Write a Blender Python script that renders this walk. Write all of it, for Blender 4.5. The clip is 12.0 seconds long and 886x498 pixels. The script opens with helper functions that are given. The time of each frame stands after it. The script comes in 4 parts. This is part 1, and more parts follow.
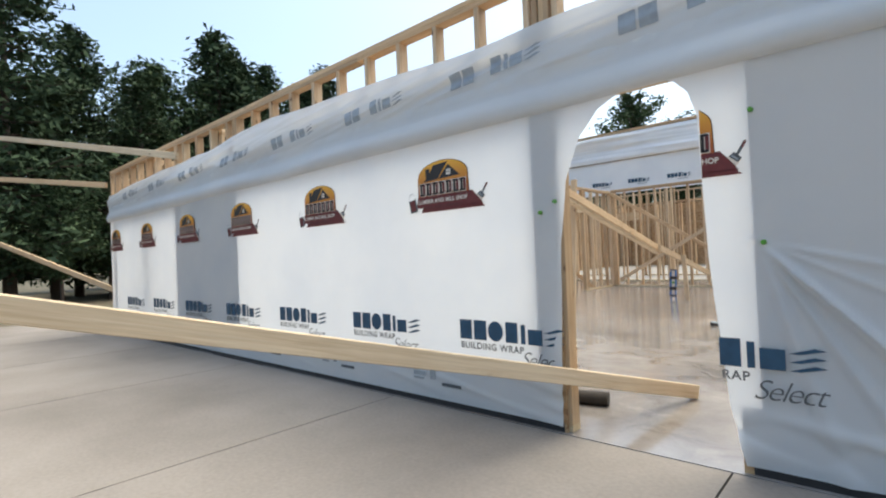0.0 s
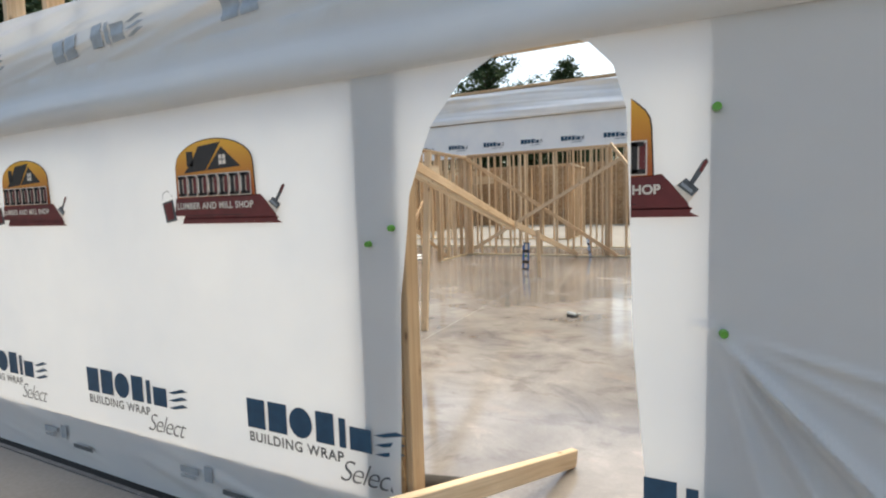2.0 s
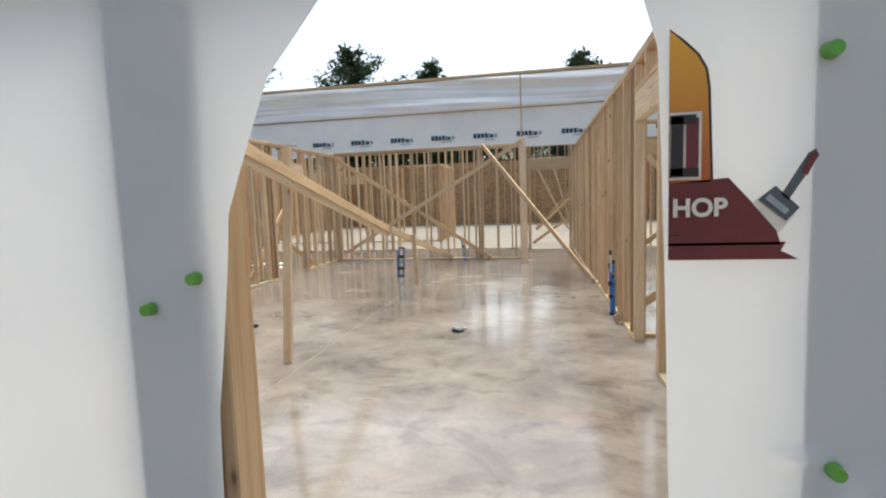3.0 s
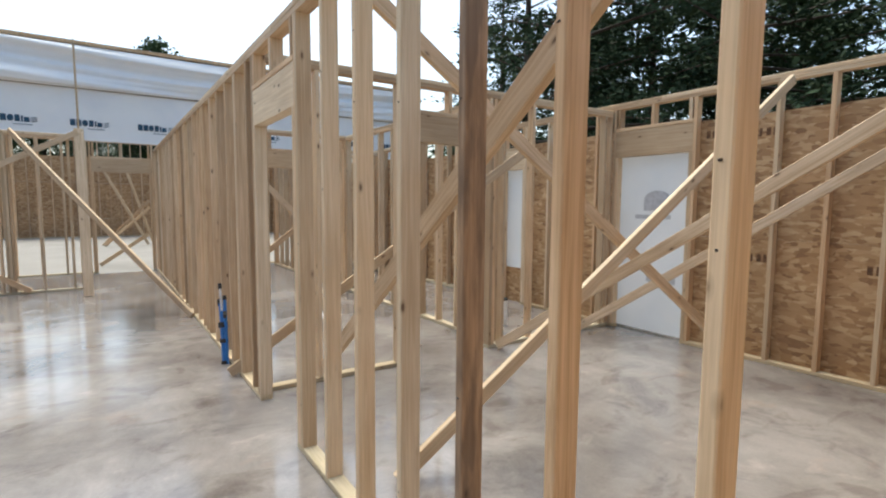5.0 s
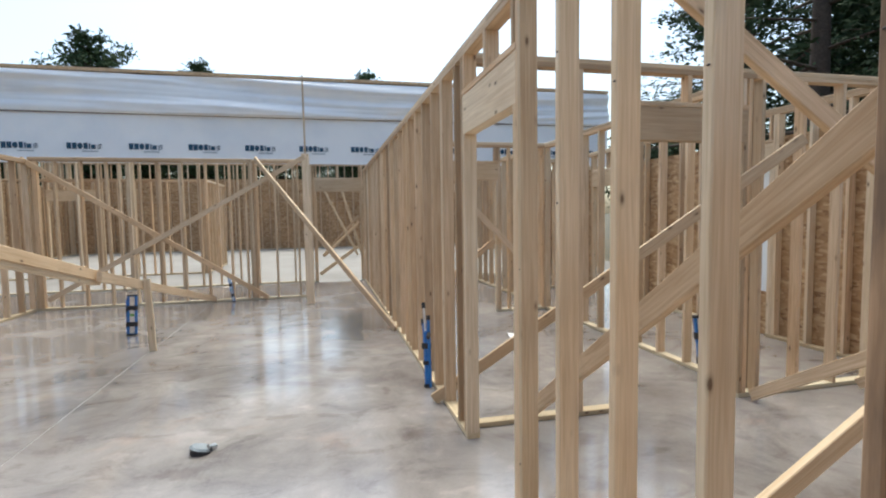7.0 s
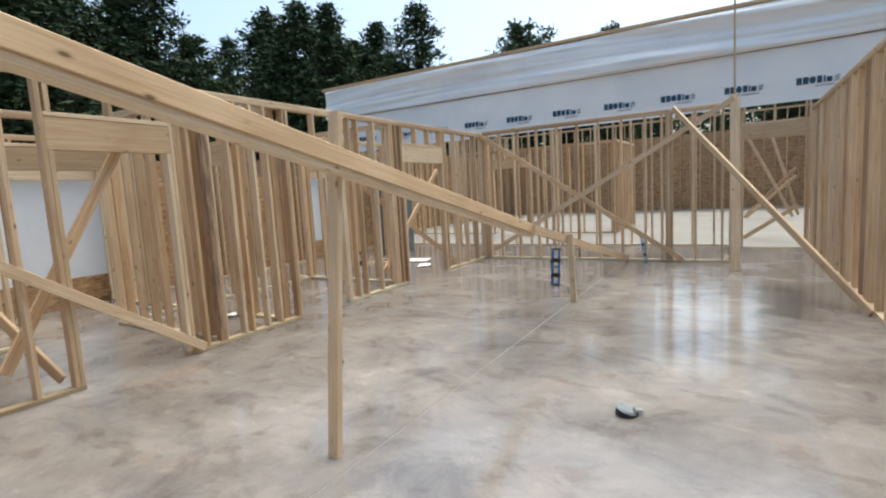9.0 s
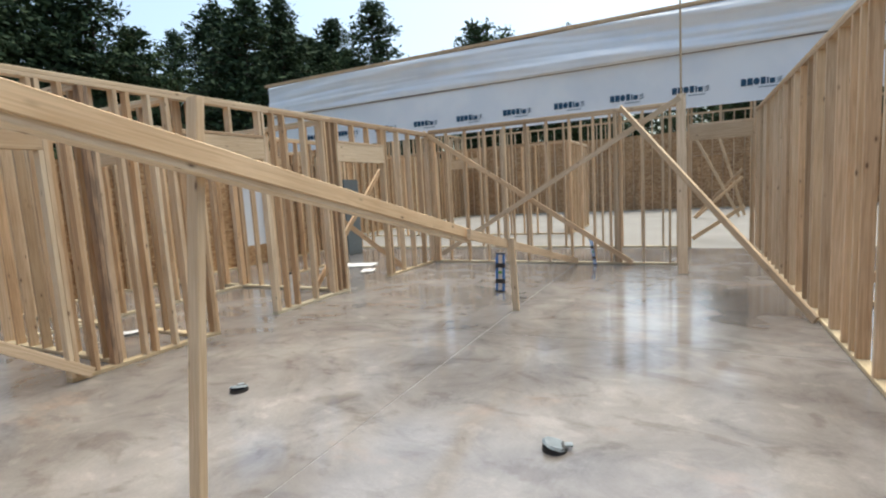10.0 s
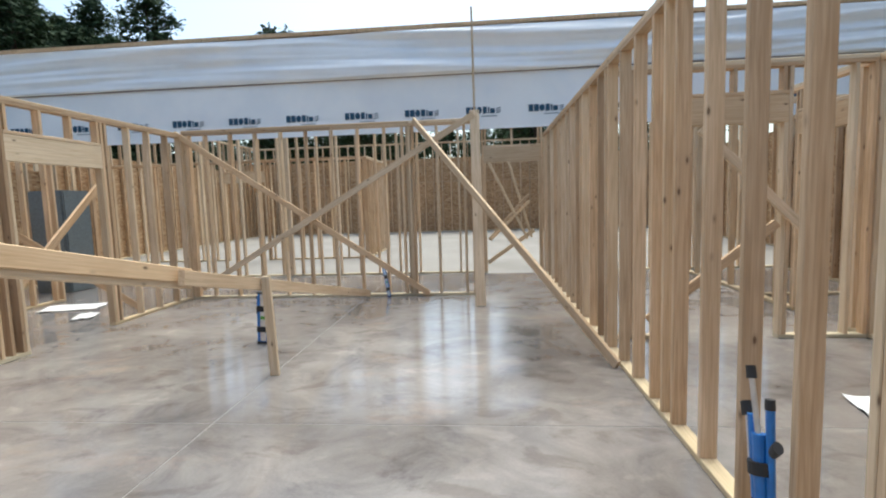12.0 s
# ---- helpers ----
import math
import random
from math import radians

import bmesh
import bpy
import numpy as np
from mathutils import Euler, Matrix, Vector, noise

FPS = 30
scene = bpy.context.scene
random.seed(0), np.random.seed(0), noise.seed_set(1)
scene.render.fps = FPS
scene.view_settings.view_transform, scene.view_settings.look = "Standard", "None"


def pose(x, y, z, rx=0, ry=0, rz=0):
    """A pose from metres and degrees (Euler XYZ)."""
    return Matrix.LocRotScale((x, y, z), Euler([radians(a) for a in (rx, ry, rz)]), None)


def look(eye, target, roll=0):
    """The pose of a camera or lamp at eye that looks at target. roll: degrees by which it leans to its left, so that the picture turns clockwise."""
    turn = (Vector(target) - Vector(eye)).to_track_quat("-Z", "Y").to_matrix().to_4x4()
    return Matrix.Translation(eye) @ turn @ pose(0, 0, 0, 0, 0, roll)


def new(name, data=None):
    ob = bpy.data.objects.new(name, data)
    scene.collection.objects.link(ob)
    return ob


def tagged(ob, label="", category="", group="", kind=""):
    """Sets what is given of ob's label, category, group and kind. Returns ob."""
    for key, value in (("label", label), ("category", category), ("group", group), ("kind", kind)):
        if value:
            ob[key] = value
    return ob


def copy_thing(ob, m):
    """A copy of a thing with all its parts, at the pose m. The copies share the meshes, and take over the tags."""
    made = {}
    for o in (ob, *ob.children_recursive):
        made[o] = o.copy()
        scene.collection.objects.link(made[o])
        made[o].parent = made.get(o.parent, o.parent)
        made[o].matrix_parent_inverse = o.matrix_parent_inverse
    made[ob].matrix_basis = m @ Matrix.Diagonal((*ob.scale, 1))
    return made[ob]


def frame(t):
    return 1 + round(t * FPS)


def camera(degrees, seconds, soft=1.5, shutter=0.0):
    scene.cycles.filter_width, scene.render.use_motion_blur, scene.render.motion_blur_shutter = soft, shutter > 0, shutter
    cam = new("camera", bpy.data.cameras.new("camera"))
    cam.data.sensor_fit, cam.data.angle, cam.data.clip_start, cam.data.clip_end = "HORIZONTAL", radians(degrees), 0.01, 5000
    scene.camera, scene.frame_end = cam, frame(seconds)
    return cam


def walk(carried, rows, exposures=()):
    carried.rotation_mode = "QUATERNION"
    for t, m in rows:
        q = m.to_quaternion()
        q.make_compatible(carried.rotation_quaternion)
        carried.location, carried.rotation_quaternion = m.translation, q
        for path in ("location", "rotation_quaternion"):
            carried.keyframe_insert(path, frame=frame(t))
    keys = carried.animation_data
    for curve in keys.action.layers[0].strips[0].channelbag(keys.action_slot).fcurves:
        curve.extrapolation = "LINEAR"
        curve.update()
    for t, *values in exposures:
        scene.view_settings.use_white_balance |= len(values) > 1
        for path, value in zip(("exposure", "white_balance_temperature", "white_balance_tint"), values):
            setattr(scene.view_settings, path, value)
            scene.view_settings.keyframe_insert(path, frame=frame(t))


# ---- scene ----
cam = camera(83.0, 12.0, 2.1)
PATH = [
    (0, (0.01, 0.286, 1.016), (-1.324, 1.775, 1.046), -2.4),
    (0.5, (-0.052, 0.514, 1.257), (-1.24, 2.122, 1.237), -2.8),
    (1, (-0.188, 0.716, 1.346), (-1.286, 2.381, 1.202), -2.3),
    (1.5, (-0.336, 1.031, 1.372), (-1.362, 2.739, 1.206), -2.3),
    (2, (-0.494, 1.355, 1.376), (-1.363, 3.147, 1.198), -1.7),
    (2.5, (-0.67, 1.697, 1.396), (-1.322, 3.579, 1.211), -2.0),
    (4.3, (-0.936, 2.865, 1.462), (-0.313, 4.754, 1.257), -0.0),
    (4.5, (-0.909, 2.96, 1.468), (-0.11, 4.783, 1.272), 0.2),
    (5, (-0.859, 3.134, 1.523), (0.255, 4.786, 1.346), 0.4),
    (5.5, (-0.873, 3.311, 1.523), (0.354, 4.884, 1.371), 0.4),
    (6, (-0.898, 3.493, 1.531), (0.253, 5.123, 1.402), -0.0),
    (6.5, (-0.879, 3.634, 1.533), (0.011, 5.421, 1.412), -0.5),
    (7, (-0.836, 3.774, 1.555), (-0.381, 5.717, 1.42), -0.9),
    (7.5, (-0.844, 3.856, 1.561), (-0.898, 5.848, 1.391), -1.3),
    (9.3, (-1.102, 4.284, 1.449), (-2.152, 5.971, 1.22), -3.4),
    (9.5, (-1.085, 4.403, 1.446), (-2.115, 6.102, 1.216), -3.5),
    (10, (-1.011, 4.719, 1.457), (-1.901, 6.494, 1.225), -3.3),
    (10.5, (-0.979, 5.064, 1.454), (-1.657, 6.931, 1.222), -2.8),
    (11, (-0.977, 5.435, 1.461), (-1.43, 7.37, 1.242), -2.2),
    (11.5, (-1.01, 5.827, 1.47), (-1.28, 7.798, 1.267), -1.7),
    (12, (-1.025, 6.217, 1.451), (-1.201, 8.2, 1.259), -1.8),
]
walk(cam, [(t, look(eye, target, roll)) for t, eye, target, roll in PATH], [(0.0, 1.46, 7000, 2), (2.5, 1.37, 7550, 3), (4.5, 1.22, 6800, 1), (5.5, 1.46, 6700, 1), (6.5, 1.42, 6650, 1), (7.5, 1.22, 6500, 1), (9.5, 1.22, 6850, 1), (12.0, 1.33, 6550, 0)])

# ---- world, sun and sky ----
world = bpy.data.worlds.new("overcast_evening")
world.use_nodes = True
scene.world = world
wn = world.node_tree
sky = wn.nodes.new("ShaderNodeTexSky")
sky.sky_type, sky.sun_disc = "NISHITA", False
sky.sun_elevation, sky.sun_rotation = radians(68), radians(12)
sky.air_density, sky.dust_density, sky.ozone_density = 1.0, 3.6, 1.4
wn.nodes["Background"].inputs["Strength"].default_value = 0.125
wn.links.new(sky.outputs[0], wn.nodes["Background"].inputs["Color"])
sun = new("sun", bpy.data.lights.new("sun", "SUN"))
sun.data.energy, sun.data.angle, sun.data.color = 1.4, radians(55), (1.0, 0.95, 0.88)
sun.matrix_world = look((0, 0, 60), (-1.6, -7.8, 40.3))


# ---- materials ----
class Nodes:
    """A short hand for one node material."""

    def __init__(self, name):
        self.mat = bpy.data.materials.new(name)
        self.mat.use_nodes = True
        self.tree = self.mat.node_tree
        self.bsdf = self.tree.nodes["Principled BSDF"]
        self.out = self.tree.nodes["Material Output"]

    def node(self, kind, **kw):
        n = self.tree.nodes.new(kind)
        for k, v in kw.items():
            n.inputs[k].default_value = v
        return n

    def link(self, a, b):
        self.tree.links.new(a, b)

    def coords(self, scale=(1, 1, 1), random_shift=False):
        tc = self.node("ShaderNodeTexCoord")
        mp = self.node("ShaderNodeMapping", Scale=scale)
        src = tc.outputs["Object"]
        if random_shift:
            info = self.node("ShaderNodeObjectInfo")
            mul = self.node("ShaderNodeMath")
            mul.operation = "MULTIPLY"
            mul.inputs[1].default_value = 37.0
            self.link(info.outputs["Random"], mul.inputs[0])
            add = self.node("ShaderNodeVectorMath")
            add.operation = "ADD"
            self.link(src, add.inputs[0])
            self.link(mul.outputs[0], add.inputs[1])
            src = add.outputs[0]
        self.link(src, mp.inputs["Vector"])
        return mp.outputs[0]

    def noise(self, vec, scale, detail=4.0, rough=0.55, distort=0.0):
        n = self.node("ShaderNodeTexNoise", Scale=scale, Detail=detail, Roughness=rough, Distortion=distort)
        self.link(vec, n.inputs["Vector"])
        return n.outputs["Fac"]

    def ramp(self, fac, *stops):
        r = self.node("ShaderNodeValToRGB")
        els = r.color_ramp.elements
        while len(els) < len(stops):
            els.new(0.5)
        for e, (pos, col) in zip(els, stops):
            e.position = pos
            e.color = (*col, 1) if len(col) == 3 else (col[0], col[0], col[0], 1)
        self.link(fac, r.inputs["Fac"])
        return r.outputs["Color"]

    def mix(self, a, b, fac, blend="MIX"):
        m = self.node("ShaderNodeMix")
        m.data_type, m.blend_type = "RGBA", blend
        for sock, val in ((m.inputs[0], fac), (m.inputs[6], a), (m.inputs[7], b)):
            if isinstance(val, (int, float)):
                sock.default_value = val
            elif isinstance(val, tuple):
                sock.default_value = (*val, 1)
            else:
                self.link(val, sock)
        return m.outputs[2]

    def bump(self, height, strength, distance=0.01):
        b = self.node("ShaderNodeBump", Strength=strength, Distance=distance)
        self.link(height, b.inputs["Height"])
        self.link(b.outputs[0], self.bsdf.inputs["Normal"])


def plain(name, color, rough=0.6, metal=0.0, wear=0.12):
    n = Nodes(name)
    f = n.noise(n.coords(), 22.0, 5)
    dark = tuple(c * (1 - wear * 2) for c in color)
    n.link(n.ramp(f, (0.3, dark), (0.65, color)), n.bsdf.inputs["Base Color"])
    n.bsdf.inputs["Roughness"].default_value, n.bsdf.inputs["Metallic"].default_value = rough, metal
    n.bump(f, 0.15, 0.004)
    return n.mat


def lumber_material(name, pale, deep, knot=(0.10, 0.05, 0.025), stain=0.0):
    n = Nodes(name)
    shifted = n.coords((1, 1, 1), True)
    info = n.node("ShaderNodeObjectInfo")
    grain_map = n.node("ShaderNodeMapping", Scale=(26, 26, 0.9))
    n.link(shifted, grain_map.inputs["Vector"])
    grain = n.noise(grain_map.outputs[0], 1.6, 6, 0.6, 1.2)
    fine_map = n.node("ShaderNodeMapping", Scale=(160, 160, 4))
    n.link(shifted, fine_map.inputs["Vector"])
    fine = n.noise(fine_map.outputs[0], 1.0, 3)
    wood = n.ramp(grain, (0.32, deep), (0.62, pale))
    tone = n.ramp(info.outputs["Random"], (0.0, (0.62, 0.54, 0.47)), (0.3, (0.88, 0.83, 0.78)), (0.55, (1.0, 1.0, 1.0)),
                  (0.8, (1.04, 0.93, 0.82)), (1.0, (0.74, 0.64, 0.55)))
    wood = n.mix(wood, tone, 1.0, "MULTIPLY")
    wood = n.mix(wood, n.ramp(fine, (0.3, (0.80,)), (0.7, (1.05,))), 0.6, "MULTIPLY")
    broad = n.noise(shifted, 1.3, 3)
    wood = n.mix(wood, n.ramp(broad, (0.3, (0.80, 0.76, 0.72)), (0.6, (1.0, 1.0, 1.0))), 0.8, "MULTIPLY")
    knot_map = n.node("ShaderNodeMapping", Scale=(10, 10, 4.2))
    n.link(shifted, knot_map.inputs["Vector"])
    vor = n.node("ShaderNodeTexVoronoi", Scale=1.0)
    n.link(knot_map.outputs[0], vor.inputs["Vector"])
    wood = n.mix(knot, wood, n.ramp(vor.outputs["Distance"], (0.05, (0.15,)), (0.095, (0.75,)), (0.16, (1.0,))))
    if stain:
        big = n.noise(n.coords((16, 16, 3.0), True), 1.0, 5)
        wood = n.mix(wood, (0.07, 0.05, 0.04), n.ramp(big, (0.40, (0.0,)), (0.60, (stain,))))
    n.link(wood, n.bsdf.inputs["Base Color"])
    n.bsdf.inputs["Roughness"].default_value = 0.62
    n.bsdf.inputs["Specular IOR Level"].default_value = 0.3
    n.bump(grain, 0.18, 0.004)
    return n.mat


def osb_material():
    n = Nodes("oriented_strand_board")
    base = n.coords((1, 1, 1), True)
    cols = []
    for turn, sc in ((0.22, (8, 8, 22)), (-0.6, (10, 10, 26)), (0.95, (12, 12, 30))):
        mp = n.node("ShaderNodeMapping", Scale=sc, Rotation=(turn, turn, 0))
        n.link(base, mp.inputs["Vector"])
        v = n.node("ShaderNodeTexVoronoi", Scale=1.0)
        n.link(mp.outputs[0], v.inputs["Vector"])
        sep = n.node("ShaderNodeSeparateColor")
        n.link(v.outputs["Color"], sep.inputs[0])
        cols.append((n.ramp(sep.outputs[0], (0.0, (0.27, 0.145, 0.066)), (0.25, (0.39, 0.225, 0.105)), (0.7, (0.48, 0.30, 0.15)), (1.0, (0.60, 0.42, 0.24))), sep.outputs[1]))
    c = n.mix(cols[0][0], cols[1][0], n.ramp(cols[1][1], (0.45, (0.0,)), (0.5, (1.0,))))
    c = n.mix(c, cols[2][0], n.ramp(cols[2][1], (0.6, (0.0,)), (0.65, (1.0,))))
    c = n.mix(c, n.ramp(n.noise(base, 0.9, 3), (0.3, (0.78,)), (0.65, (1.0,))), 1.0, "MULTIPLY")
    n.link(c, n.bsdf.inputs["Base Color"])
    n.bsdf.inputs["Roughness"].default_value = 0.6
    n.bump(cols[0][1], 0.25, 0.003)
    return n.mat


def film_material(name, color, through_light, rough=0.42):
    n = Nodes(name)
    v = n.coords()
    broad = n.noise(v, 1.1, 4)
    weave = n.noise(n.coords((90, 90, 90)), 1.0, 2)
    col = n.mix(color, n.ramp(broad, (0.3, (0.90, 0.92, 0.95)), (0.6, (1.0, 1.0, 1.0))), 1.0, "MULTIPLY")
    n.link(col, n.bsdf.inputs["Base Color"])
    n.bsdf.inputs["Roughness"].default_value = rough
    n.bsdf.inputs["Specular IOR Level"].default_value = 0.35
    b = n.node("ShaderNodeBump", Strength=0.12, Distance=0.004)
    n.link(n.mix(broad, weave, 0.15), b.inputs["Height"])
    n.link(b.outputs[0], n.bsdf.inputs["Normal"])
    tr = n.node("ShaderNodeBsdfTranslucent")
    n.link(col, tr.inputs["Color"])
    mx = n.node("ShaderNodeMixShader")
    mx.inputs[0].default_value = through_light
    n.link(n.bsdf.outputs[0], mx.inputs[1])
    n.link(tr.outputs[0], mx.inputs[2])
    n.link(mx.outputs[0], n.out.inputs["Surface"])
    return n.mat


def polished_concrete():
    n = Nodes("polished_concrete")
    v = n.coords()
    big = n.noise(v, 0.5, 6, 0.6, 0.3)
    mid = n.noise(v, 1.5, 8, 0.7, 0.9)
    blot = n.noise(n.coords((1.0, 1.5, 1.0)), 2.2, 6, 0.6, 0.5)
    fine = n.noise(v, 60.0, 4)
    col = n.ramp(big, (0.30, (0.125, 0.112, 0.105)), (0.48, (0.210, 0.194, 0.184)), (0.66, (0.310, 0.290, 0.276)))
    col = n.mix(col, n.ramp(mid, (0.32, (0.60, 0.59, 0.60)), (0.46, (0.94, 0.93, 0.92)), (0.54, (1.04, 1.03, 1.02)), (0.68, (1.26, 1.24, 1.22))), 0.85, "MULTIPLY")
    col = n.mix(col, n.ramp(blot, (0.36, (0.70, 0.67, 0.65)), (0.45, (1.0, 1.0, 1.0)), (0.60, (1.0, 1.0, 1.0)), (0.66, (1.24, 1.22, 1.20))), 0.75, "MULTIPLY")
    col = n.mix(col, n.ramp(fine, (0.3, (0.9,)), (0.7, (1.05,))), 0.6, "MULTIPLY")
    rust = n.noise(n.coords((1, 1.6, 1)), 0.8, 6, 0.7)
    col = n.mix(col, (0.36, 0.25, 0.19), n.ramp(rust, (0.58, (0.0,)), (0.72, (0.4,))))
    n.link(col, n.bsdf.inputs["Base Color"])
    n.link(n.ramp(blot, (0.35, (0.085,)), (0.7, (0.20,))), n.bsdf.inputs["Roughness"])
    n.bsdf.inputs["Specular IOR Level"].default_value = 0.85
    n.bump(n.noise(v, 3.2, 3), 0.05, 0.01)
    return n.mat


def dry_concrete():
    n = Nodes("dry_concrete")
    v = n.coords()
    col = n.ramp(n.noise(v, 0.5, 7, 0.6), (0.3, (0.175, 0.167, 0.156)), (0.65, (0.24, 0.229, 0.214)))
    n.link(n.mix(col, n.ramp(n.noise(v, 40.0, 4), (0.3, (0.92,)), (0.7, (1.04,))), 0.7, "MULTIPLY"), n.bsdf.inputs["Base Color"])
    n.bsdf.inputs["Roughness"].default_value = 0.75
    return n.mat


def broom_concrete():
    n = Nodes("broomed_concrete")
    v = n.coords()
    big = n.noise(v, 0.6, 5)
    fine = n.noise(v, 45.0, 5)
    col = n.ramp(big, (0.3, (0.165, 0.145, 0.127)), (0.65, (0.265, 0.235, 0.21)))
    col = n.mix(col, n.ramp(fine, (0.3, (0.86,)), (0.7, (1.06,))), 0.8, "MULTIPLY")
    n.link(col, n.bsdf.inputs["Base Color"])
    n.bsdf.inputs["Roughness"].default_value = 0.8
    n.bump(fine, 0.25, 0.004)
    return n.mat


def ground_material():
    n = Nodes("bare_soil")
    v = n.coords()
    f = n.noise(v, 0.4, 8, 0.7)
    n.link(n.ramp(f, (0.35, (0.035, 0.045, 0.02)), (0.6, (0.11, 0.085, 0.055))), n.bsdf.inputs["Base Color"])
    n.bsdf.inputs["Roughness"].default_value = 0.95
    return n.mat


def foliage_material(name, a, b):
    n = Nodes(name)
    geo = n.node("ShaderNodeNewGeometry")
    col = n.ramp(geo.outputs["Random Per Island"], (0.0, a), (1.0, b))
    n.link(col, n.bsdf.inputs["Base Color"])
    n.bsdf.inputs["Roughness"].default_value = 0.85
    n.bsdf.inputs["Specular IOR Level"].default_value = 0.12
    return n.mat


def gradient_print(name, low, high, z0, z1):
    n = Nodes(name)
    sep = n.node("ShaderNodeSeparateXYZ")
    n.link(n.node("ShaderNodeTexCoord").outputs["Object"], sep.inputs[0])
    mr = n.node("ShaderNodeMapRange")
    mr.inputs[1].default_value, mr.inputs[2].default_value = z0, z1
    n.link(sep.outputs[2], mr.inputs[0])
    n.link(n.ramp(mr.outputs[0], (0.0, low), (1.0, high)), n.bsdf.inputs["Base Color"])
    n.bsdf.inputs["Roughness"].default_value = 0.5
    return n.mat


WOOD = lumber_material("spruce_lumber", (0.74, 0.59, 0.42), (0.54, 0.395, 0.25))
PALE = lumber_material("pale_lumber", (0.76, 0.635, 0.46), (0.62, 0.48, 0.32))
STAINED = lumber_material("stained_lumber", (0.58, 0.44, 0.315), (0.40, 0.285, 0.19), stain=0.6)
TREATED = lumber_material("treated_lumber", (0.62, 0.55, 0.40), (0.50, 0.43, 0.29))
OSB = osb_material()
WRAP = film_material("white_building_wrap", (0.84, 0.86, 0.875), 0.42)
FILM = film_material("loose_wrap_film", (0.93, 0.945, 0.965), 0.10, 0.3)
MILKY = film_material("milky_wrap_film", (0.76, 0.78, 0.80), 0.30, 0.28)
SEAM = plain("dark_seam", (0.20, 0.17, 0.17), 0.7)
FLOOR = polished_concrete()
DRY = dry_concrete()
SLAB = broom_concrete()
DUST = plain("pale_dust", (0.27, 0.255, 0.245), 0.6)
SOIL = ground_material()
BARK = plain("pine_bark", (0.085, 0.06, 0.045), 0.9, wear=0.25)
NEEDLES = foliage_material("pine_needles", (0.022, 0.040, 0.024), (0.060, 0.090, 0.046))
LEAVES = foliage_material("broad_leaves", (0.026, 0.048, 0.024), (0.072, 0.104, 0.050))
INK = plain("dark_blue_ink", (0.018, 0.075, 0.14), 0.5)
INK_GREY = plain("grey_ink", (0.10, 0.11, 0.12), 0.5)
INK_SOFT = plain("soft_grey_ink", (0.33, 0.36, 0.39), 0.5)
INK_BACK = plain("ink_through_wrap", (0.55, 0.57, 0.60), 0.5)
STAMP = plain("worn_stamp_ink", (0.17, 0.085, 0.04), 0.8, wear=0.3)
INK_FAINT = plain("faint_ink", (0.34, 0.39, 0.45), 0.4)
ORANGE = gradient_print("orange_print", (0.46, 0.10, 0.02), (0.80, 0.40, 0.04), 0.13, 0.33)
MAROON = plain("maroon_print", (0.16, 0.022, 0.022), 0.5)
BLACK_INK = plain("black_print", (0.025, 0.018, 0.016), 0.5)
CREAM = plain("cream_print", (0.80, 0.70, 0.60), 0.5)
GREEN = plain("green_cap", (0.12, 0.36, 0.05), 0.4)
BLACK = plain("black_rubber", (0.018, 0.018, 0.020), 0.6)
BLUE = plain("blue_paint", (0.02, 0.17, 0.50), 0.32)
SILVER = plain("bare_aluminium", (0.72, 0.74, 0.76), 0.3, 0.9)
PVC = plain("white_pvc", (0.78, 0.78, 0.76), 0.35)
PAPER = plain("white_paper", (0.80, 0.80, 0.80), 0.7)
CAPGREY = plain("grey_tape", (0.20, 0.235, 0.26), 0.5)
FOAM = plain("dark_foam", (0.035, 0.030, 0.026), 0.9)
GLASSY = plain("grey_tank", (0.16, 0.19, 0.20), 0.35)
STEEL = plain("nail_steel", (0.10, 0.09, 0.085), 0.4, 0.8)


# ---- builders ----
def link_mesh(name, verts, faces, mats, parent=None, slots=None, smooth=False):
    me = bpy.data.meshes.new(name)
    me.from_pydata(verts, [], faces)
    for m in (mats if isinstance(mats, (list, tuple)) else [mats]):
        me.materials.append(m)
    if slots:
        me.polygons.foreach_set("material_index", slots)
    if smooth:
        me.polygons.foreach_set("use_smooth", [True] * len(faces))
    me.update()
    ob = new(name, me)
    ob.parent = parent
    return ob


def part(name, bm, material, parent, label=""):
    me = bpy.data.meshes.new(name)
    bm.to_mesh(me)
    bm.free()
    me.materials.append(material)
    ob = new(name, me)
    ob.parent = parent
    return tagged(ob, label) if label else ob


STICKS = {}


def stick_mesh(w, d, length, material):
    """A sawn board along z with eased long edges."""
    key = (round(w, 3), round(d, 3), round(length, 2), material.name)
    if key not in STICKS:
        a, b, c = w / 2, d / 2, min(0.004, w / 6)
        ring = [(-a + c, -b), (a - c, -b), (a, -b + c), (a, b - c), (a - c, b), (-a + c, b), (-a, b - c), (-a, -b + c)]
        h = length / 2
        verts = [(x, y, -h) for x, y in ring] + [(x, y, h) for x, y in ring]
        faces = [tuple(range(7, -1, -1)), tuple(range(8, 16))] + [(i, (i + 1) % 8, 8 + (i + 1) % 8, 8 + i) for i in range(8)]
        me = bpy.data.meshes.new("lumber")
        me.from_pydata(verts, [], faces)
        me.materials.append(material)
        STICKS[key] = me
    return STICKS[key]


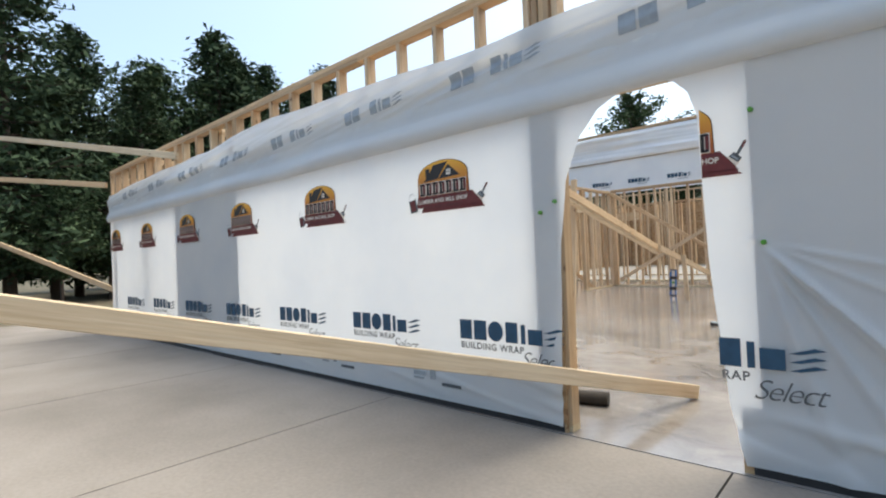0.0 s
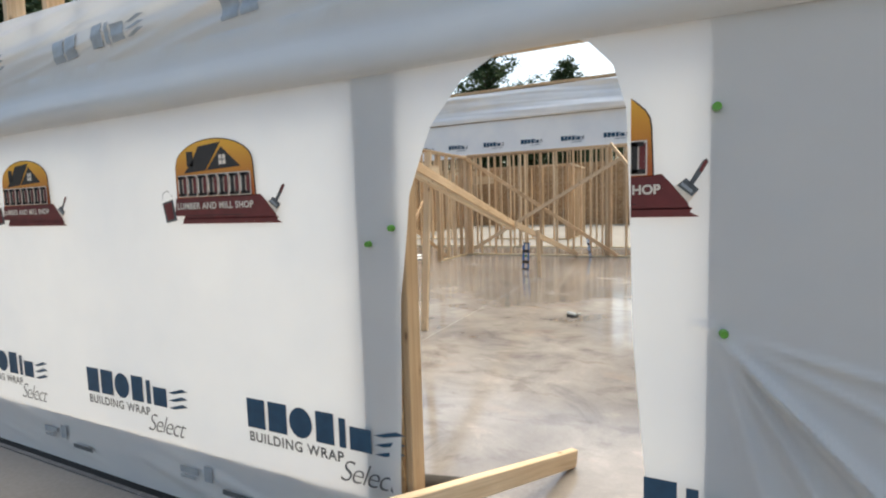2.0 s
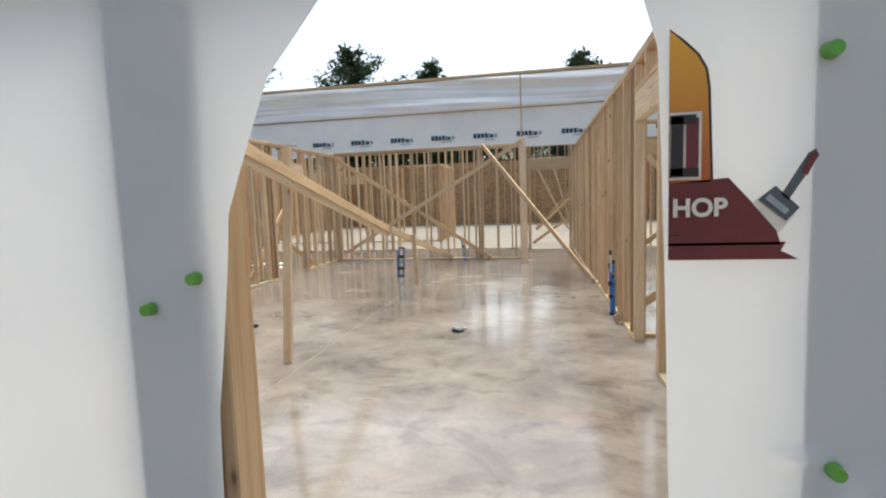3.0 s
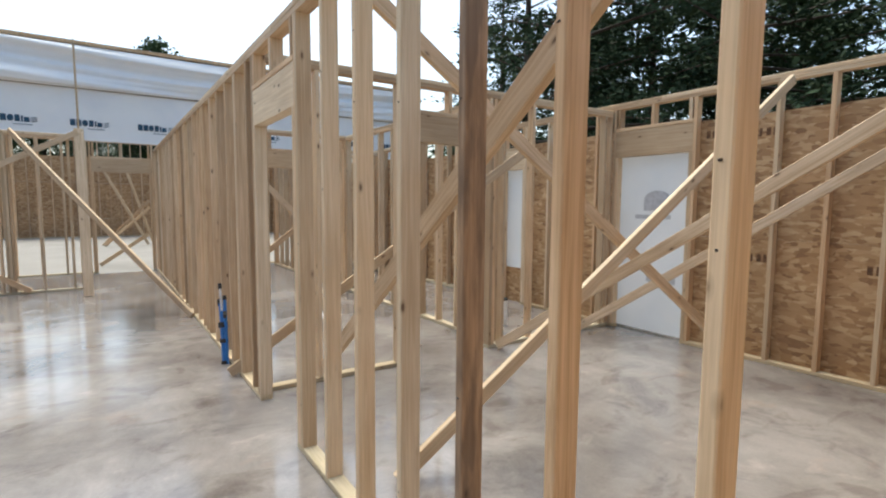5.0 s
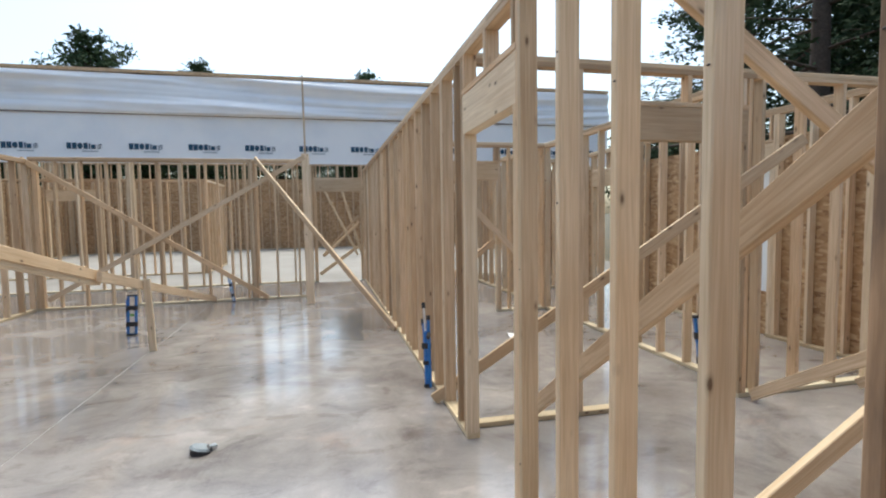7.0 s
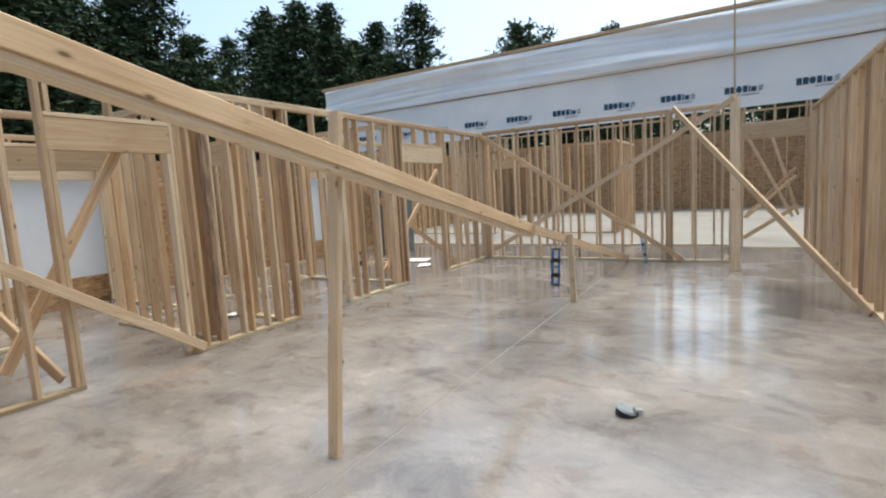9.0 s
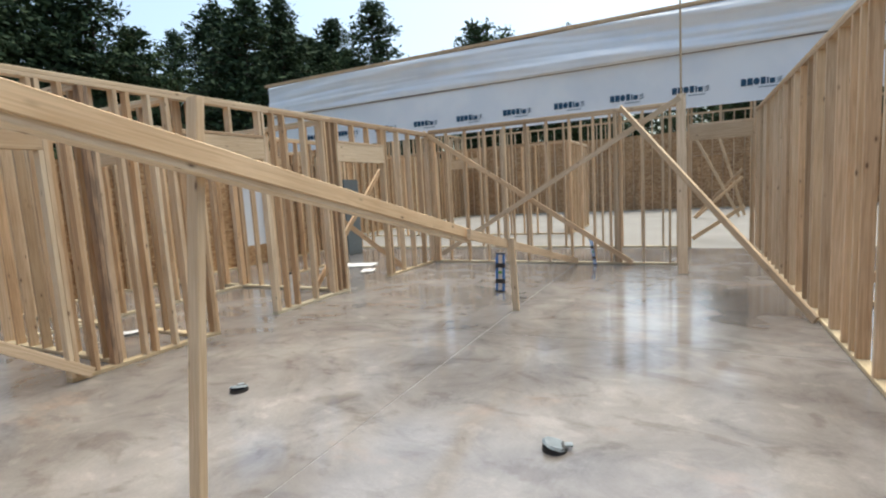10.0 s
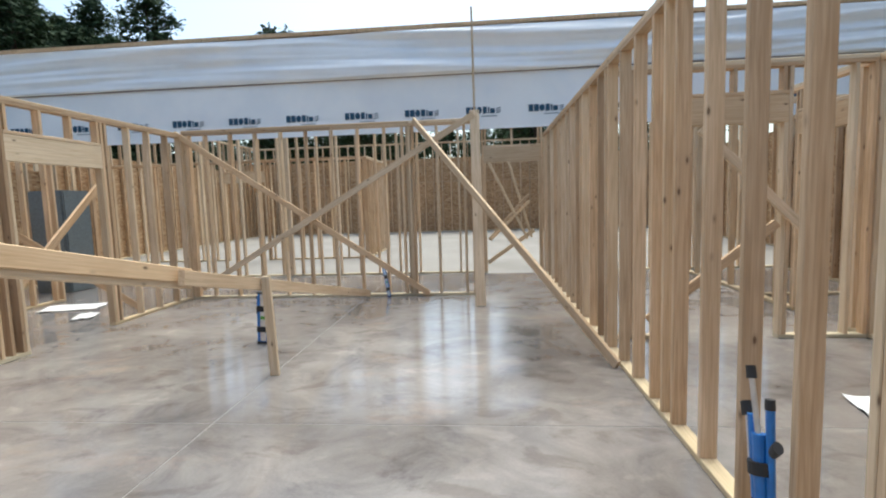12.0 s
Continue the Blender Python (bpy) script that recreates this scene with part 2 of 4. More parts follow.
def stick(name, p0, p1, w, d, parent=None, material=None, wide=(0, 0, 1)):
    """A board from p0 to p1; d is its width towards wide, w its thickness across."""
    p0, p1 = Vector(p0), Vector(p1)
    axis = (p1 - p0).normalized()
    up = Vector(wide)
    up = (up - axis * up.dot(axis))
    up = up.normalized() if up.length > 1e-4 else axis.orthogonal().normalized()
    side = up.cross(axis)
    ob = new(name, stick_mesh(w, d, (p1 - p0).length, material or WOOD))
    mid = (p0 + p1) / 2
    m = Matrix((side, up, axis)).transposed().to_4x4()
    m.translation = mid
    ob.matrix_basis = m
    ob.parent = parent
    return ob


def brace(p0, p1, label, w=0.038, d=0.089, wide=(0, 0, 1), material=None, name="brace_board"):
    return tagged(stick(name, p0, p1, w, d, None, material, wide), label, "timber", "diagonal braces")


TOP = 2.68


def empty(name, loc, label, category, kind="", group=""):
    ob = new(name)
    ob.location = loc
    ob.empty_display_size = 0.1
    return tagged(ob, label, category, group, kind)


def stud_wall(name, along, at, a0, a1, label, openings=(), pitch=0.406, first=None, top=TOP, extra=(), skip=(), depth=0.089, stained=(), material=None):
    """An open stud wall. along: 'x' or 'y'; at: its low face; openings: (from, to, header bottom, header top)."""
    wall = tagged(new(name), label, "stud wall", "", "structure")
    wall.location = ((a0 if along == "x" else at), (at if along == "x" else a0), 0)
    inv = Matrix.Translation(-wall.location)
    rnd = random.Random(name)

    def put(kind, s0, z0, s1, z1, w, d, wide, mat=None, off=0.0):
        mid = at + depth / 2 + off
        pa, pb = ((s0, mid, z0), (s1, mid, z1)) if along == "x" else ((mid, s0, z0), (mid, s1, z1))
        ob = stick(kind, pa, pb, w, d, None, mat or material, wide)
        ob.parent, ob.matrix_parent_inverse = wall, inv
        return ob

    across = (0, 1, 0) if along == "x" else (1, 0, 0)
    t = 0.038
    spans, s = [], a0
    for o in sorted(openings):
        if o[0] > s:
            spans.append((s, o[0]))
        s = o[1]
    if s < a1:
        spans.append((s, a1))
    for s0, s1 in spans:
        put("sill_plate", s0, t / 2, s1, t / 2, t, depth, across, TREATED)
    for k in (0, 1):
        cuts = [a0] + [c for c in np.arange(a0 + 3.6 - 1.2 * k, a1 - 0.8, 4.2)] + [a1]
        for c0, c1 in zip(cuts[:-1], cuts[1:]):
            put("top_plate", c0 + 0.002, top - t * (k + 0.5), c1 - 0.002, top - t * (k + 0.5), t, depth, across, PALE if k == 0 else None)
    ztop = top - 2 * t
    places = []
    p = (first if first is not None else a0 + t / 2)
    while p < a1:
        if p > a0:
            places.append(p)
        p += pitch
    places += [a1 - t / 2, a0 + t / 2] + list(extra)
    used = []
    for p in sorted(places):
        if any(abs(p - u) < t + 0.002 for u in used) or any(abs(p - q) < 0.08 for q in skip):
            continue
        hole = [o for o in openings if o[0] - 0.078 < p < o[1] + 0.078]
        if hole:
            continue
        used.append(p)
        q = p + rnd.uniform(-0.006, 0.006)
        mat = STAINED if any(abs(p - v) < 0.1 for v in stained) else (rnd.choice((WOOD, WOOD, PALE)) if material is None else material)
        put("stud", p, t, q, ztop, t, depth, across, mat)
    for o0, o1, h0, h1 in openings:
        for e, sgn in ((o0, -1), (o1, 1)):
            put("trimmer", e + sgn * t / 2, t, e + sgn * t / 2, h0, t, depth, across, PALE)
            put("king_stud", e + sgn * (t * 1.5 + 0.001), t, e + sgn * (t * 1.5 + 0.001), ztop, t, depth, across)
        put("header", o0 - t, (h0 + h1) / 2, o1 + t, (h0 + h1) / 2, depth - 0.006, h1 - h0 - 0.002, (0, 0, 1), PALE)
        if h1 + 0.05 < ztop:
            put("header_cap", o0 - t, h1 + t / 2, o1 + t, h1 + t / 2, t, depth, across)
            n = max(2, int((o1 - o0) / 0.36) + 1)
            for i in range(n):
                c = o0 + (o1 - o0) * i / (n - 1)
                put("cripple_stud", c, h1 + t, c, ztop, t, depth, across)
    return wall


def box_bm(x0, x1, y0, y1, z0, z1, bevel=0.0):
    bm = bmesh.new()
    bmesh.ops.create_cube(bm, size=1)
    bmesh.ops.scale(bm, vec=(x1 - x0, y1 - y0, z1 - z0), verts=bm.verts)
    bmesh.ops.translate(bm, vec=((x0 + x1) / 2, (y0 + y1) / 2, (z0 + z1) / 2), verts=bm.verts)
    if bevel:
        bmesh.ops.bevel(bm, geom=bm.edges[:], offset=bevel, segments=2, affect="EDGES")
    return bm


def tube_bm(p0, p1, r0, r1, n=16):
    bm = bmesh.new()
    p0, p1 = Vector(p0), Vector(p1)
    m = Matrix.Translation((p0 + p1) / 2) @ (p1 - p0).to_track_quat("Z", "Y").to_matrix().to_4x4()
    bmesh.ops.create_cone(bm, cap_ends=True, segments=n, radius1=r0, radius2=r1, depth=(p1 - p0).length, matrix=m)
    return bm


def sheathing(parent, along, at, rects, thick=0.011):
    """Strand board sheets on a wall, each (from, to, z0, z1), butted with a small gap."""
    for s0, s1, z0, z1 in rects:
        b = box_bm(s0 + .001, s1 - .001, at, at + thick, z0, z1 - .001) if along == "x" else box_bm(at, at + thick, s0 + .001, s1 - .001, z0, z1 - .001)
        ob = part("strand_board", b, OSB, parent)
        ob.matrix_parent_inverse = Matrix.Translation(-parent.location)


# ---- ground, slabs and floor ----
bm = bmesh.new()
bmesh.ops.create_grid(bm, x_segments=8, y_segments=8, size=600)
bmesh.ops.translate(bm, vec=(0, 0, -0.16), verts=bm.verts)
tagged(part("ground", bm, SOIL, None), "bare dark soil and grass around the building", "ground", "", "structure")

floor = tagged(part("floor", box_bm(-13.0, 8.0, 2.80, 31.0, -0.15, -0.002), DUST, None), "smooth polished grey concrete slab with stains and puddles", "floor", "", "structure")
for fx0, fx1 in ((-13.0, -2.906), (-2.896, 8.0)):
    for fy0, fy1 in ((2.80, 9.325), (9.335, 16.0), (16.006, 31.0)):
        part("slab_panel", box_bm(fx0, fx1, fy0, fy1, -0.012, 0.0), DRY if fy0 > 16 else FLOOR, floor)

pavement = tagged(part("pavement", box_bm(-13.0, 8.0, -14.0, 2.796, -0.15, -0.03), BLACK, None), "broom-finished tan concrete apron with control joints", "pavement", "", "structure")
xs = [-13.0, -11.72, -9.49, -7.26, -5.02, -2.79, -0.56, 1.67, 3.9, 8.0]
ys = [-14.0, -10.5, -7.0, -3.5, 2.796]
for px0, px1 in zip(xs[:-1], xs[1:]):
    for py0, py1 in zip(ys[:-1], ys[1:]):
        part("slab_panel", box_bm(px0 + .005, px1 - .005, py0 + .005, py1 - .002, -0.06, -0.003), SLAB, pavement)

# ---- front wall with its building wrap ----
W = 2.83
front = stud_wall("wall_front", "x", W + 0.012, -9.72, 4.50, "open spruce stud wall under white building wrap",
                  openings=[(-9.45, -6.92, 1.84, 2.24), (-5.22, -1.55, 1.84, 2.24), (-1.36, -0.44, 1.84, 2.24)], first=-9.50, extra=(-1.40, -1.44, -1.48, -1.52, -0.40, -8.2))
sheathing(front, "x", W - 0.005, [(-1.545, -1.385, 0.30, 1.84), (-6.9, -5.24, 0.30, 1.82), (-0.44, 0.78, 0.30, 2.2), (0.78, 2.0, 0.30, 2.2), (2.0, 4.5, 0.30, 2.2),
                                  (-9.7, -6.9, 0.0, 0.30), (-6.9, -3.9, 0.0, 0.30), (-3.9, -1.38, 0.0, 0.30), (-0.52, 1.9, 0.0, 0.30), (1.9, 4.5, 0.0, 0.30),
                                  (-9.7, -7.3, 1.84, 2.2), (-7.3, -4.9, 1.84, 2.2), (-4.9, -2.5, 1.84, 2.2), (-2.5, -0.46, 1.84, 2.2)])

LEFT_EDGE = ((0.0, -1.40), (0.37, -1.39), (1.06, -1.37), (1.41, -1.32), (1.63, -1.23), (1.76, -1.12), (1.82, -1.0), (1.845, -0.86))
RIGHT_EDGE = ((0.0, -0.50), (0.3, -0.56), (0.62, -0.59), (0.97, -0.62), (1.32, -0.63), (1.62, -0.64), (1.74, -0.675), (1.81, -0.74), (1.845, -0.86))


def edge_at(table, z):
    return float(np.interp(z, [p[0] for p in table], [p[1] for p in table]))


def wrap_relief(x, z):
    """How far the front wrap stands off its plane (towards the outside)."""
    r = 0.004 * noise.noise(Vector((x * 1.3, z * 1.1, 0.0))) + 0.002 * noise.noise(Vector((x * 6, z * 5, 3.0)))
    u, v = x + 0.42, 1.02 - z
    if u > -0.06 and v > -0.02:
        for slope, size, wid in ((1.05, 0.060, 0.020), (1.75, 0.026, 0.018), (0.50, 0.012, 0.014), (0.26, 0.012, 0.014), (3.6, 0.024, 0.03)):
            d = (v - slope * u) / math.hypot(1, slope)
            far = math.hypot(u, v)
            r += size * math.exp(-(d / (wid * (0.5 + far))) ** 2) * min(1.0, far * 5) / (1 + 0.4 * far)
    if z < 0.32:
        r += 0.022 * noise.noise(Vector((x * 1.8 + z * 5.5, z * 12.0 + x * 1.6, 7.0))) * math.sin(math.pi * z / 0.32)
    for table in (LEFT_EDGE, RIGHT_EDGE):
        d = abs(x - edge_at(table, min(z, 1.84)))
        r += 0.014 * math.exp(-(d / 0.09) ** 2) * (0.6 + noise.noise(Vector((z * 3.1, x * 2, 11.0))))
    return max(r, 0.0)


def grid_faces(verts, faces, rows):
    for a, b in zip(rows[:-1], rows[1:]):
        faces += [(a[i], a[i + 1], b[i + 1], b[i]) for i in range(len(a) - 1)]


def front_wrap():
    verts, faces = [], []

    def sheet(edge0, edge1, zs, n, power0=1.0):
        rows = []
        for z in zs:
            x0, x1, row = edge0(z), edge1(z), []
            for i in range(n + 1):
                s = i / n
                s = s ** power0
                x = x0 + (x1 - x0) * s
                row.append(len(verts))
                verts.append((x, W - 0.0075 - wrap_relief(x, z), z))
            rows.append(row)
        grid_faces(verts, faces, rows)

    zs = [0.035 + (1.845 - 0.035) * k / 150 for k in range(151)]
    sheet(lambda z: -9.70, lambda z: edge_at(LEFT_EDGE, z), zs, 260, 0.7)
    sheet(lambda z: edge_at(RIGHT_EDGE, z), lambda z: 4.50, zs, 240, 1.8)
    sheet(lambda z: -9.70, lambda z: 4.50, [1.845, 1.95, 2.05, 2.15], 160)
    ob = link_mesh("building_wrap", verts, faces, WRAP, smooth=True)
    return tagged(ob, "white translucent building wrap stapled over framing, arched doorway cut out", "building wrap")


wrap = front_wrap()


UPPER_TOP = ((-9.7, 2.24), (-8.6, 2.30), (-6.7, 2.34), (-5.9, 2.34), (-5.0, 2.42), (-4.0, 2.40), (-2.7, 2.355), (-1.7, 2.31), (-1.2, 2.325), (4.5, 2.33))
ROLL = ((0.0, 0.006), (0.010, 0.034), (0.035, 0.054), (0.07, 0.062), (0.105, 0.052), (0.14, 0.030), (0.17, 0.018), (0.20, 0.020), (0.24, 0.034))


def upper_low(x):
    return 1.815 + 0.012 * noise.noise(Vector((x * 0.8, 0, 2)))


def upper_off(x, z):
    """How far the loose upper course stands off the wall."""
    h = z - upper_low(x)
    if h < 0.24:
        return float(np.interp(h, [p[0] for p in ROLL], [p[1] for p in ROLL])) * (0.8 + 0.35 * noise.noise(Vector((x * 0.9, h * 5, 9))))
    top = float(np.interp(x, [p[0] for p in UPPER_TOP], [p[1] for p in UPPER_TOP]))
    s = min(1.0, max(0.0, (h - 0.24) / (top - upper_low(x) - 0.24)))
    off = 0.036 + 0.030 * noise.noise(Vector((x * 0.8, z * 6 - x * 0.5, 4))) + 0.014 * noise.noise(Vector((x * 1.9, z * 17 - x * 1.4, 1)))
    off += 0.016 * (1 - abs(noise.noise(Vector((x * 0.6 + 3, z * 9 - x * 0.9, 6))))) ** 6
    return max(0.004, off * (1 - 0.5 * s) * min(1.0, 0.4 + (h - 0.24) * 6))


def upper_sheet():
    """The upper course of wrap, loosely rolled over at its lower edge."""
    verts, faces, rows = [], [], []
    n, levels = 420, [p[0] for p in ROLL]
    for j in range(44):
        row = []
        for i in range(n + 1):
            x = -9.72 + 14.22 * i / n
            top = float(np.interp(x, [p[0] for p in UPPER_TOP], [p[1] for p in UPPER_TOP])) + 0.02 * noise.noise(Vector((x * 1.7, 0, 5)))
            low = upper_low(x)
            z = low + levels[j] if j < len(levels) else low + 0.24 + (top - low - 0.24) * (j - len(levels) + 1) / (44 - len(levels))
            row.append(len(verts))
            verts.append((x, W - 0.008 - upper_off(x, z), z))
        rows.append(row)
    grid_faces(verts, faces, rows)
    ob = link_mesh("upper_wrap", verts, faces, MILKY, smooth=True)
    return tagged(ob, "loose upper course of milky building wrap, rolled lower edge", "building wrap")


upper = upper_sheet()

strip = part("base_strip", box_bm(-9.7, -1.40, W - 0.0072, W - 0.0055, -0.003, 0.05), BLACK, None)
tagged(strip, "black sill seal strip under the building wrap", "sill seal", "", "structure")
strip2 = part("base_strip", box_bm(-0.48, 4.5, W - 0.0072, W - 0.0055, -0.003, 0.05), BLACK, None)
tagged(strip2, "black sill seal strip under the building wrap", "sill seal", "", "structure")


# ---- printing on the wrap ----
def flat_print(name, shapes, parent, loc, face_y=-1):
    """Flat ink shapes: (material, layer, [(x, z), ...]); the first carries the others."""
    head = None
    for mat, layer, pts in shapes:
        ob = link_mesh(name if head is None else "ink_shape", [(x, face_y * 0.0015 * layer, z) for x, z in pts], [tuple(range(len(pts)))], mat, head or parent)
        if head is None:
            head = ob
            ob.location = loc
    return head


def rect(x0, x1, z0, z1):
    return [(x0, z0), (x1, z0), (x1, z1), (x0, z1)]


def wordmark_shapes(ink):
    s = [(ink, 1, rect(0.0, 0.085, 0.0, 0.125)), (ink, 1, rect(0.10, 0.185, 0.0, 0.125)),
         (ink, 1, [(0.245 + 0.05 * math.cos(a), 0.062 + 0.063 * math.sin(a)) for a in np.arange(0, 6.28, 0.4)]),
         (ink, 1, rect(0.31, 0.385, 0.0, 0.125)),
         (ink, 1, rect(0.405, 0.432, 0.0, 0.115)),
         (ink, 1, rect(0.447, 0.53, 0.0, 0.09))]
    for k in range(3):
        s.append((ink, 1, [(0.54, 0.002 + 0.036 * k), (0.575, 0.0 + 0.036 * k), (0.655, 0.022 + 0.036 * k), (0.62, 0.030 + 0.036 * k)]))
    return s


def text_data(body, size, mat, spacing=1.0):
    cu = bpy.data.curves.new("print", "FONT")
    cu.body, cu.size, cu.space_character, cu.offset = body, size, spacing, 0.0012
    cu.materials.append(mat)
    return cu


BUILD_TEXT = text_data("BUILDING WRAP", 0.058, INK_GREY, 1.12)
SCRIPT_TEXT = text_data("Select", 0.125, INK_GREY, 0.86)
SCRIPT_TEXT.shear, SCRIPT_TEXT.offset = 0.42, -0.0016
SHOP_TEXT = text_data("LUMBER AND MILL SHOP", 0.037, CREAM, 1.08)


def lettering(name, data, parent, x, y, z):
    ob = new(name, data)
    ob.matrix_basis = pose(x, y, z, 90)
    ob.parent = parent
    return ob


def wordmark(x, z, y, parent, ink=None, full=True, scale=1.0):
    m = flat_print("printed_mark", wordmark_shapes(ink or INK), parent, (x, y, z))
    m.scale = (scale * (1.165 if full else 1.0), 1, scale)
    if full:
        lettering("printed_text", BUILD_TEXT, parent, x + 0.004, y - 0.001, z - 0.058)
        lettering("printed_script", SCRIPT_TEXT, parent, x + 0.46, y - 0.001, z - 0.130)


def arch_shape(grow):
    pts = [(0.13 - grow, 0.108), (0.51 + grow, 0.108), (0.505 + grow, 0.235)]
    pts += [(0.318 + (0.187 + grow) * math.cos(a), 0.24 + (0.103 + grow) * math.sin(a)) for a in np.arange(0.2, 3.0, 0.2)]
    return pts + [(0.131 - grow, 0.235)]


def emblem_shapes():
    s = [(BLACK_INK, 1, arch_shape(0.004)), (ORANGE, 2, arch_shape(0.0)),
         (BLACK_INK, 3, [(0.176, 0.212), (0.285, 0.219), (0.365, 0.328), (0.255, 0.318), (0.222, 0.262)]), (BLACK_INK, 3, rect(0.193, 0.226, 0.240, 0.300)),
         (BLACK_INK, 3, [(0.292, 0.219), (0.453, 0.226), (0.367, 0.310)]),
         (MAROON, 2, [(0.122, 0.108), (0.113, 0.035), (0.164, 0.033), (0.160, 0.020), (0.60, 0.020), (0.592, 0.045), (0.533, 0.113)]),
         (MAROON, 2, [(0.148, 0.0), (0.622, 0.0), (0.600, 0.012), (0.606, 0.024), (0.158, 0.024)]), (BLACK_INK, 3, rect(0.165, 0.47, 0.034, 0.036)),
         (INK_GREY, 3, [(0.063, 0.004), (0.122, 0.015), (0.105, 0.106), (0.046, 0.091)]), (MAROON, 4, [(0.072, 0.016), (0.108, 0.022), (0.098, 0.096), (0.056, 0.085)]),
         (INK_SOFT, 2, [(0.046, 0.09), (0.052, 0.128), (0.072, 0.142), (0.094, 0.130), (0.105, 0.104), (0.098, 0.128), (0.073, 0.147), (0.048, 0.131)]),
         (CREAM, 3, [(0.562, 0.078), (0.596, 0.036), (0.616, 0.062), (0.585, 0.096)]), (INK_GREY, 4, [(0.569, 0.082), (0.604, 0.052), (0.620, 0.070), (0.590, 0.100)]),
         (INK_SOFT, 5, [(0.577, 0.083), (0.602, 0.061), (0.607, 0.067), (0.582, 0.090)]),
         (INK_GREY, 4, [(0.597, 0.088), (0.606, 0.080), (0.628, 0.116), (0.641, 0.138), (0.637, 0.147), (0.628, 0.142), (0.614, 0.118)]),
         (MAROON, 5, [(0.620, 0.116), (0.627, 0.112), (0.639, 0.138), (0.636, 0.144), (0.630, 0.140)])]
    for dx in (0.0, 0.018):
        for dz in (0.0, 0.021):
            s.append((CREAM, 4, rect(0.354 + dx, 0.369 + dx, 0.238 + dz, 0.256 + dz)))
    for k in range(7):
        x = 0.145 + 0.051 * k
        s.append((CREAM, 4, rect(x - 0.003, x + 0.046, 0.112, 0.204)))
        s.append((MAROON, 5, rect(x + 0.026, x + 0.042, 0.120, 0.196)))
        s += [(BLACK_INK, 6, rect(x + 0.006, x + 0.022, 0.118, 0.198)), (BLACK_INK, 6, rect(x + 0.001, x + 0.042, 0.116, 0.128)), (BLACK_INK, 6, rect(x + 0.001, x + 0.038, 0.188, 0.200))]
    return s


def widened(shapes, k):
    return [(m, l, [(0.046 + (x - 0.046) * k, z) for x, z in p]) for m, l, p in shapes]


for k in range(6):
    ex = -2.575 - 1.43 * k
    flat_print("printed_emblem", widened(emblem_shapes(), 1.19), wrap, (ex - 0.03, W - 0.018, 1.325))
    lettering("printed_text", SHOP_TEXT, wrap, ex + 0.118, W - 0.027, 0.062 + 1.325)
right_half = [(m, l, [(max(x, 0.456), z) for x, z in p]) for m, l, p in emblem_shapes() if max(q[0] for q in p) > 0.46]
flat_print("printed_emblem", right_half, wrap, (-1.083, W - 0.026, 1.325))
lettering("printed_text", text_data("HOP", 0.034, CREAM), wrap, -1.083 + 0.459, W - 0.036, 0.062 + 1.325)
for k in range(7):
    wordmark(-2.13 - 1.128 * k, 0.475, W - 0.018, wrap)
cut = [(m, l, [(0.31 + (x - 0.31) * 1.13, z) for x, z in p]) for m, l, p in wordmark_shapes(INK) if min(q[0] for q in p) > 0.30]
flat_print("printed_mark", cut, wrap, (-0.90, W - 0.030, 0.475))
lettering("printed_text", text_data("RAP", 0.058, INK_GREY, 1.12), wrap, -0.585, W - 0.031, 0.417)
lettering("printed_script", SCRIPT_TEXT, wrap, -0.47, W - 0.034, 0.345)
for k in range(8):
    for j, (bx, bw, bz, bh, ink) in enumerate(((-2.58, 0.12, 0.185, 0.03, INK_SOFT), (-2.58, 0.10, 0.16, 0.012, INK_SOFT), (-2.42, 0.05, 0.17, 0.07, INK_SOFT), (-2.31, 0.17, 0.135, 0.022, INK_GREY))):
        flat_print("printed_bar", [(ink, 1, rect(0, bw, 0, bh))], wrap, (bx - 1.128 * k + (3.384 if k > 6 else 0), W - 0.020, bz))
def print_on_upper(pts, ox, oz):
    """One four-cornered ink shape laid onto the loose upper course."""
    verts, faces, rows = [], [], []
    (x0, z0), (x1, z1), (x2, z2), (x3, z3) = pts
    for j in range(9):
        v, row = j / 8, []
        for i in range(9):
            u = i / 8
            x = ox + (1 - v) * ((1 - u) * x0 + u * x1) + v * ((1 - u) * x3 + u * x2)
            z = oz + (1 - v) * ((1 - u) * z0 + u * z1) + v * ((1 - u) * z3 + u * z2)
            row.append(len(verts))
            verts.append((x, W - 0.012 - upper_off(x, z), z))
        rows.append(row)
    grid_faces(verts, faces, rows)
    link_mesh("printed_bar", verts, faces, INK_FAINT, upper, smooth=True)


for k in range(9):
    for _, _, p in wordmark_shapes(INK):
        if len(p) == 4:
            print_on_upper([(x * 1.05, z * 0.8 + 0.06 * x) for x, z in p], 0.15 - 1.13 * k, 2.10)


for gx, gz in ((-1.394, 1.30), (-1.49, 1.245), (-0.425, 1.60), (-0.40, 1.02), (1.2, 1.6), (1.2, 1.0)):
    cap = part("staple_cap", tube_bm((gx, W - 0.012, gz), (gx, W - 0.030, gz), 0.012, 0.010, 12), GREEN, None)
    tagged(cap, "green plastic cap fastener on the building wrap", "cap nail", "cap nails")

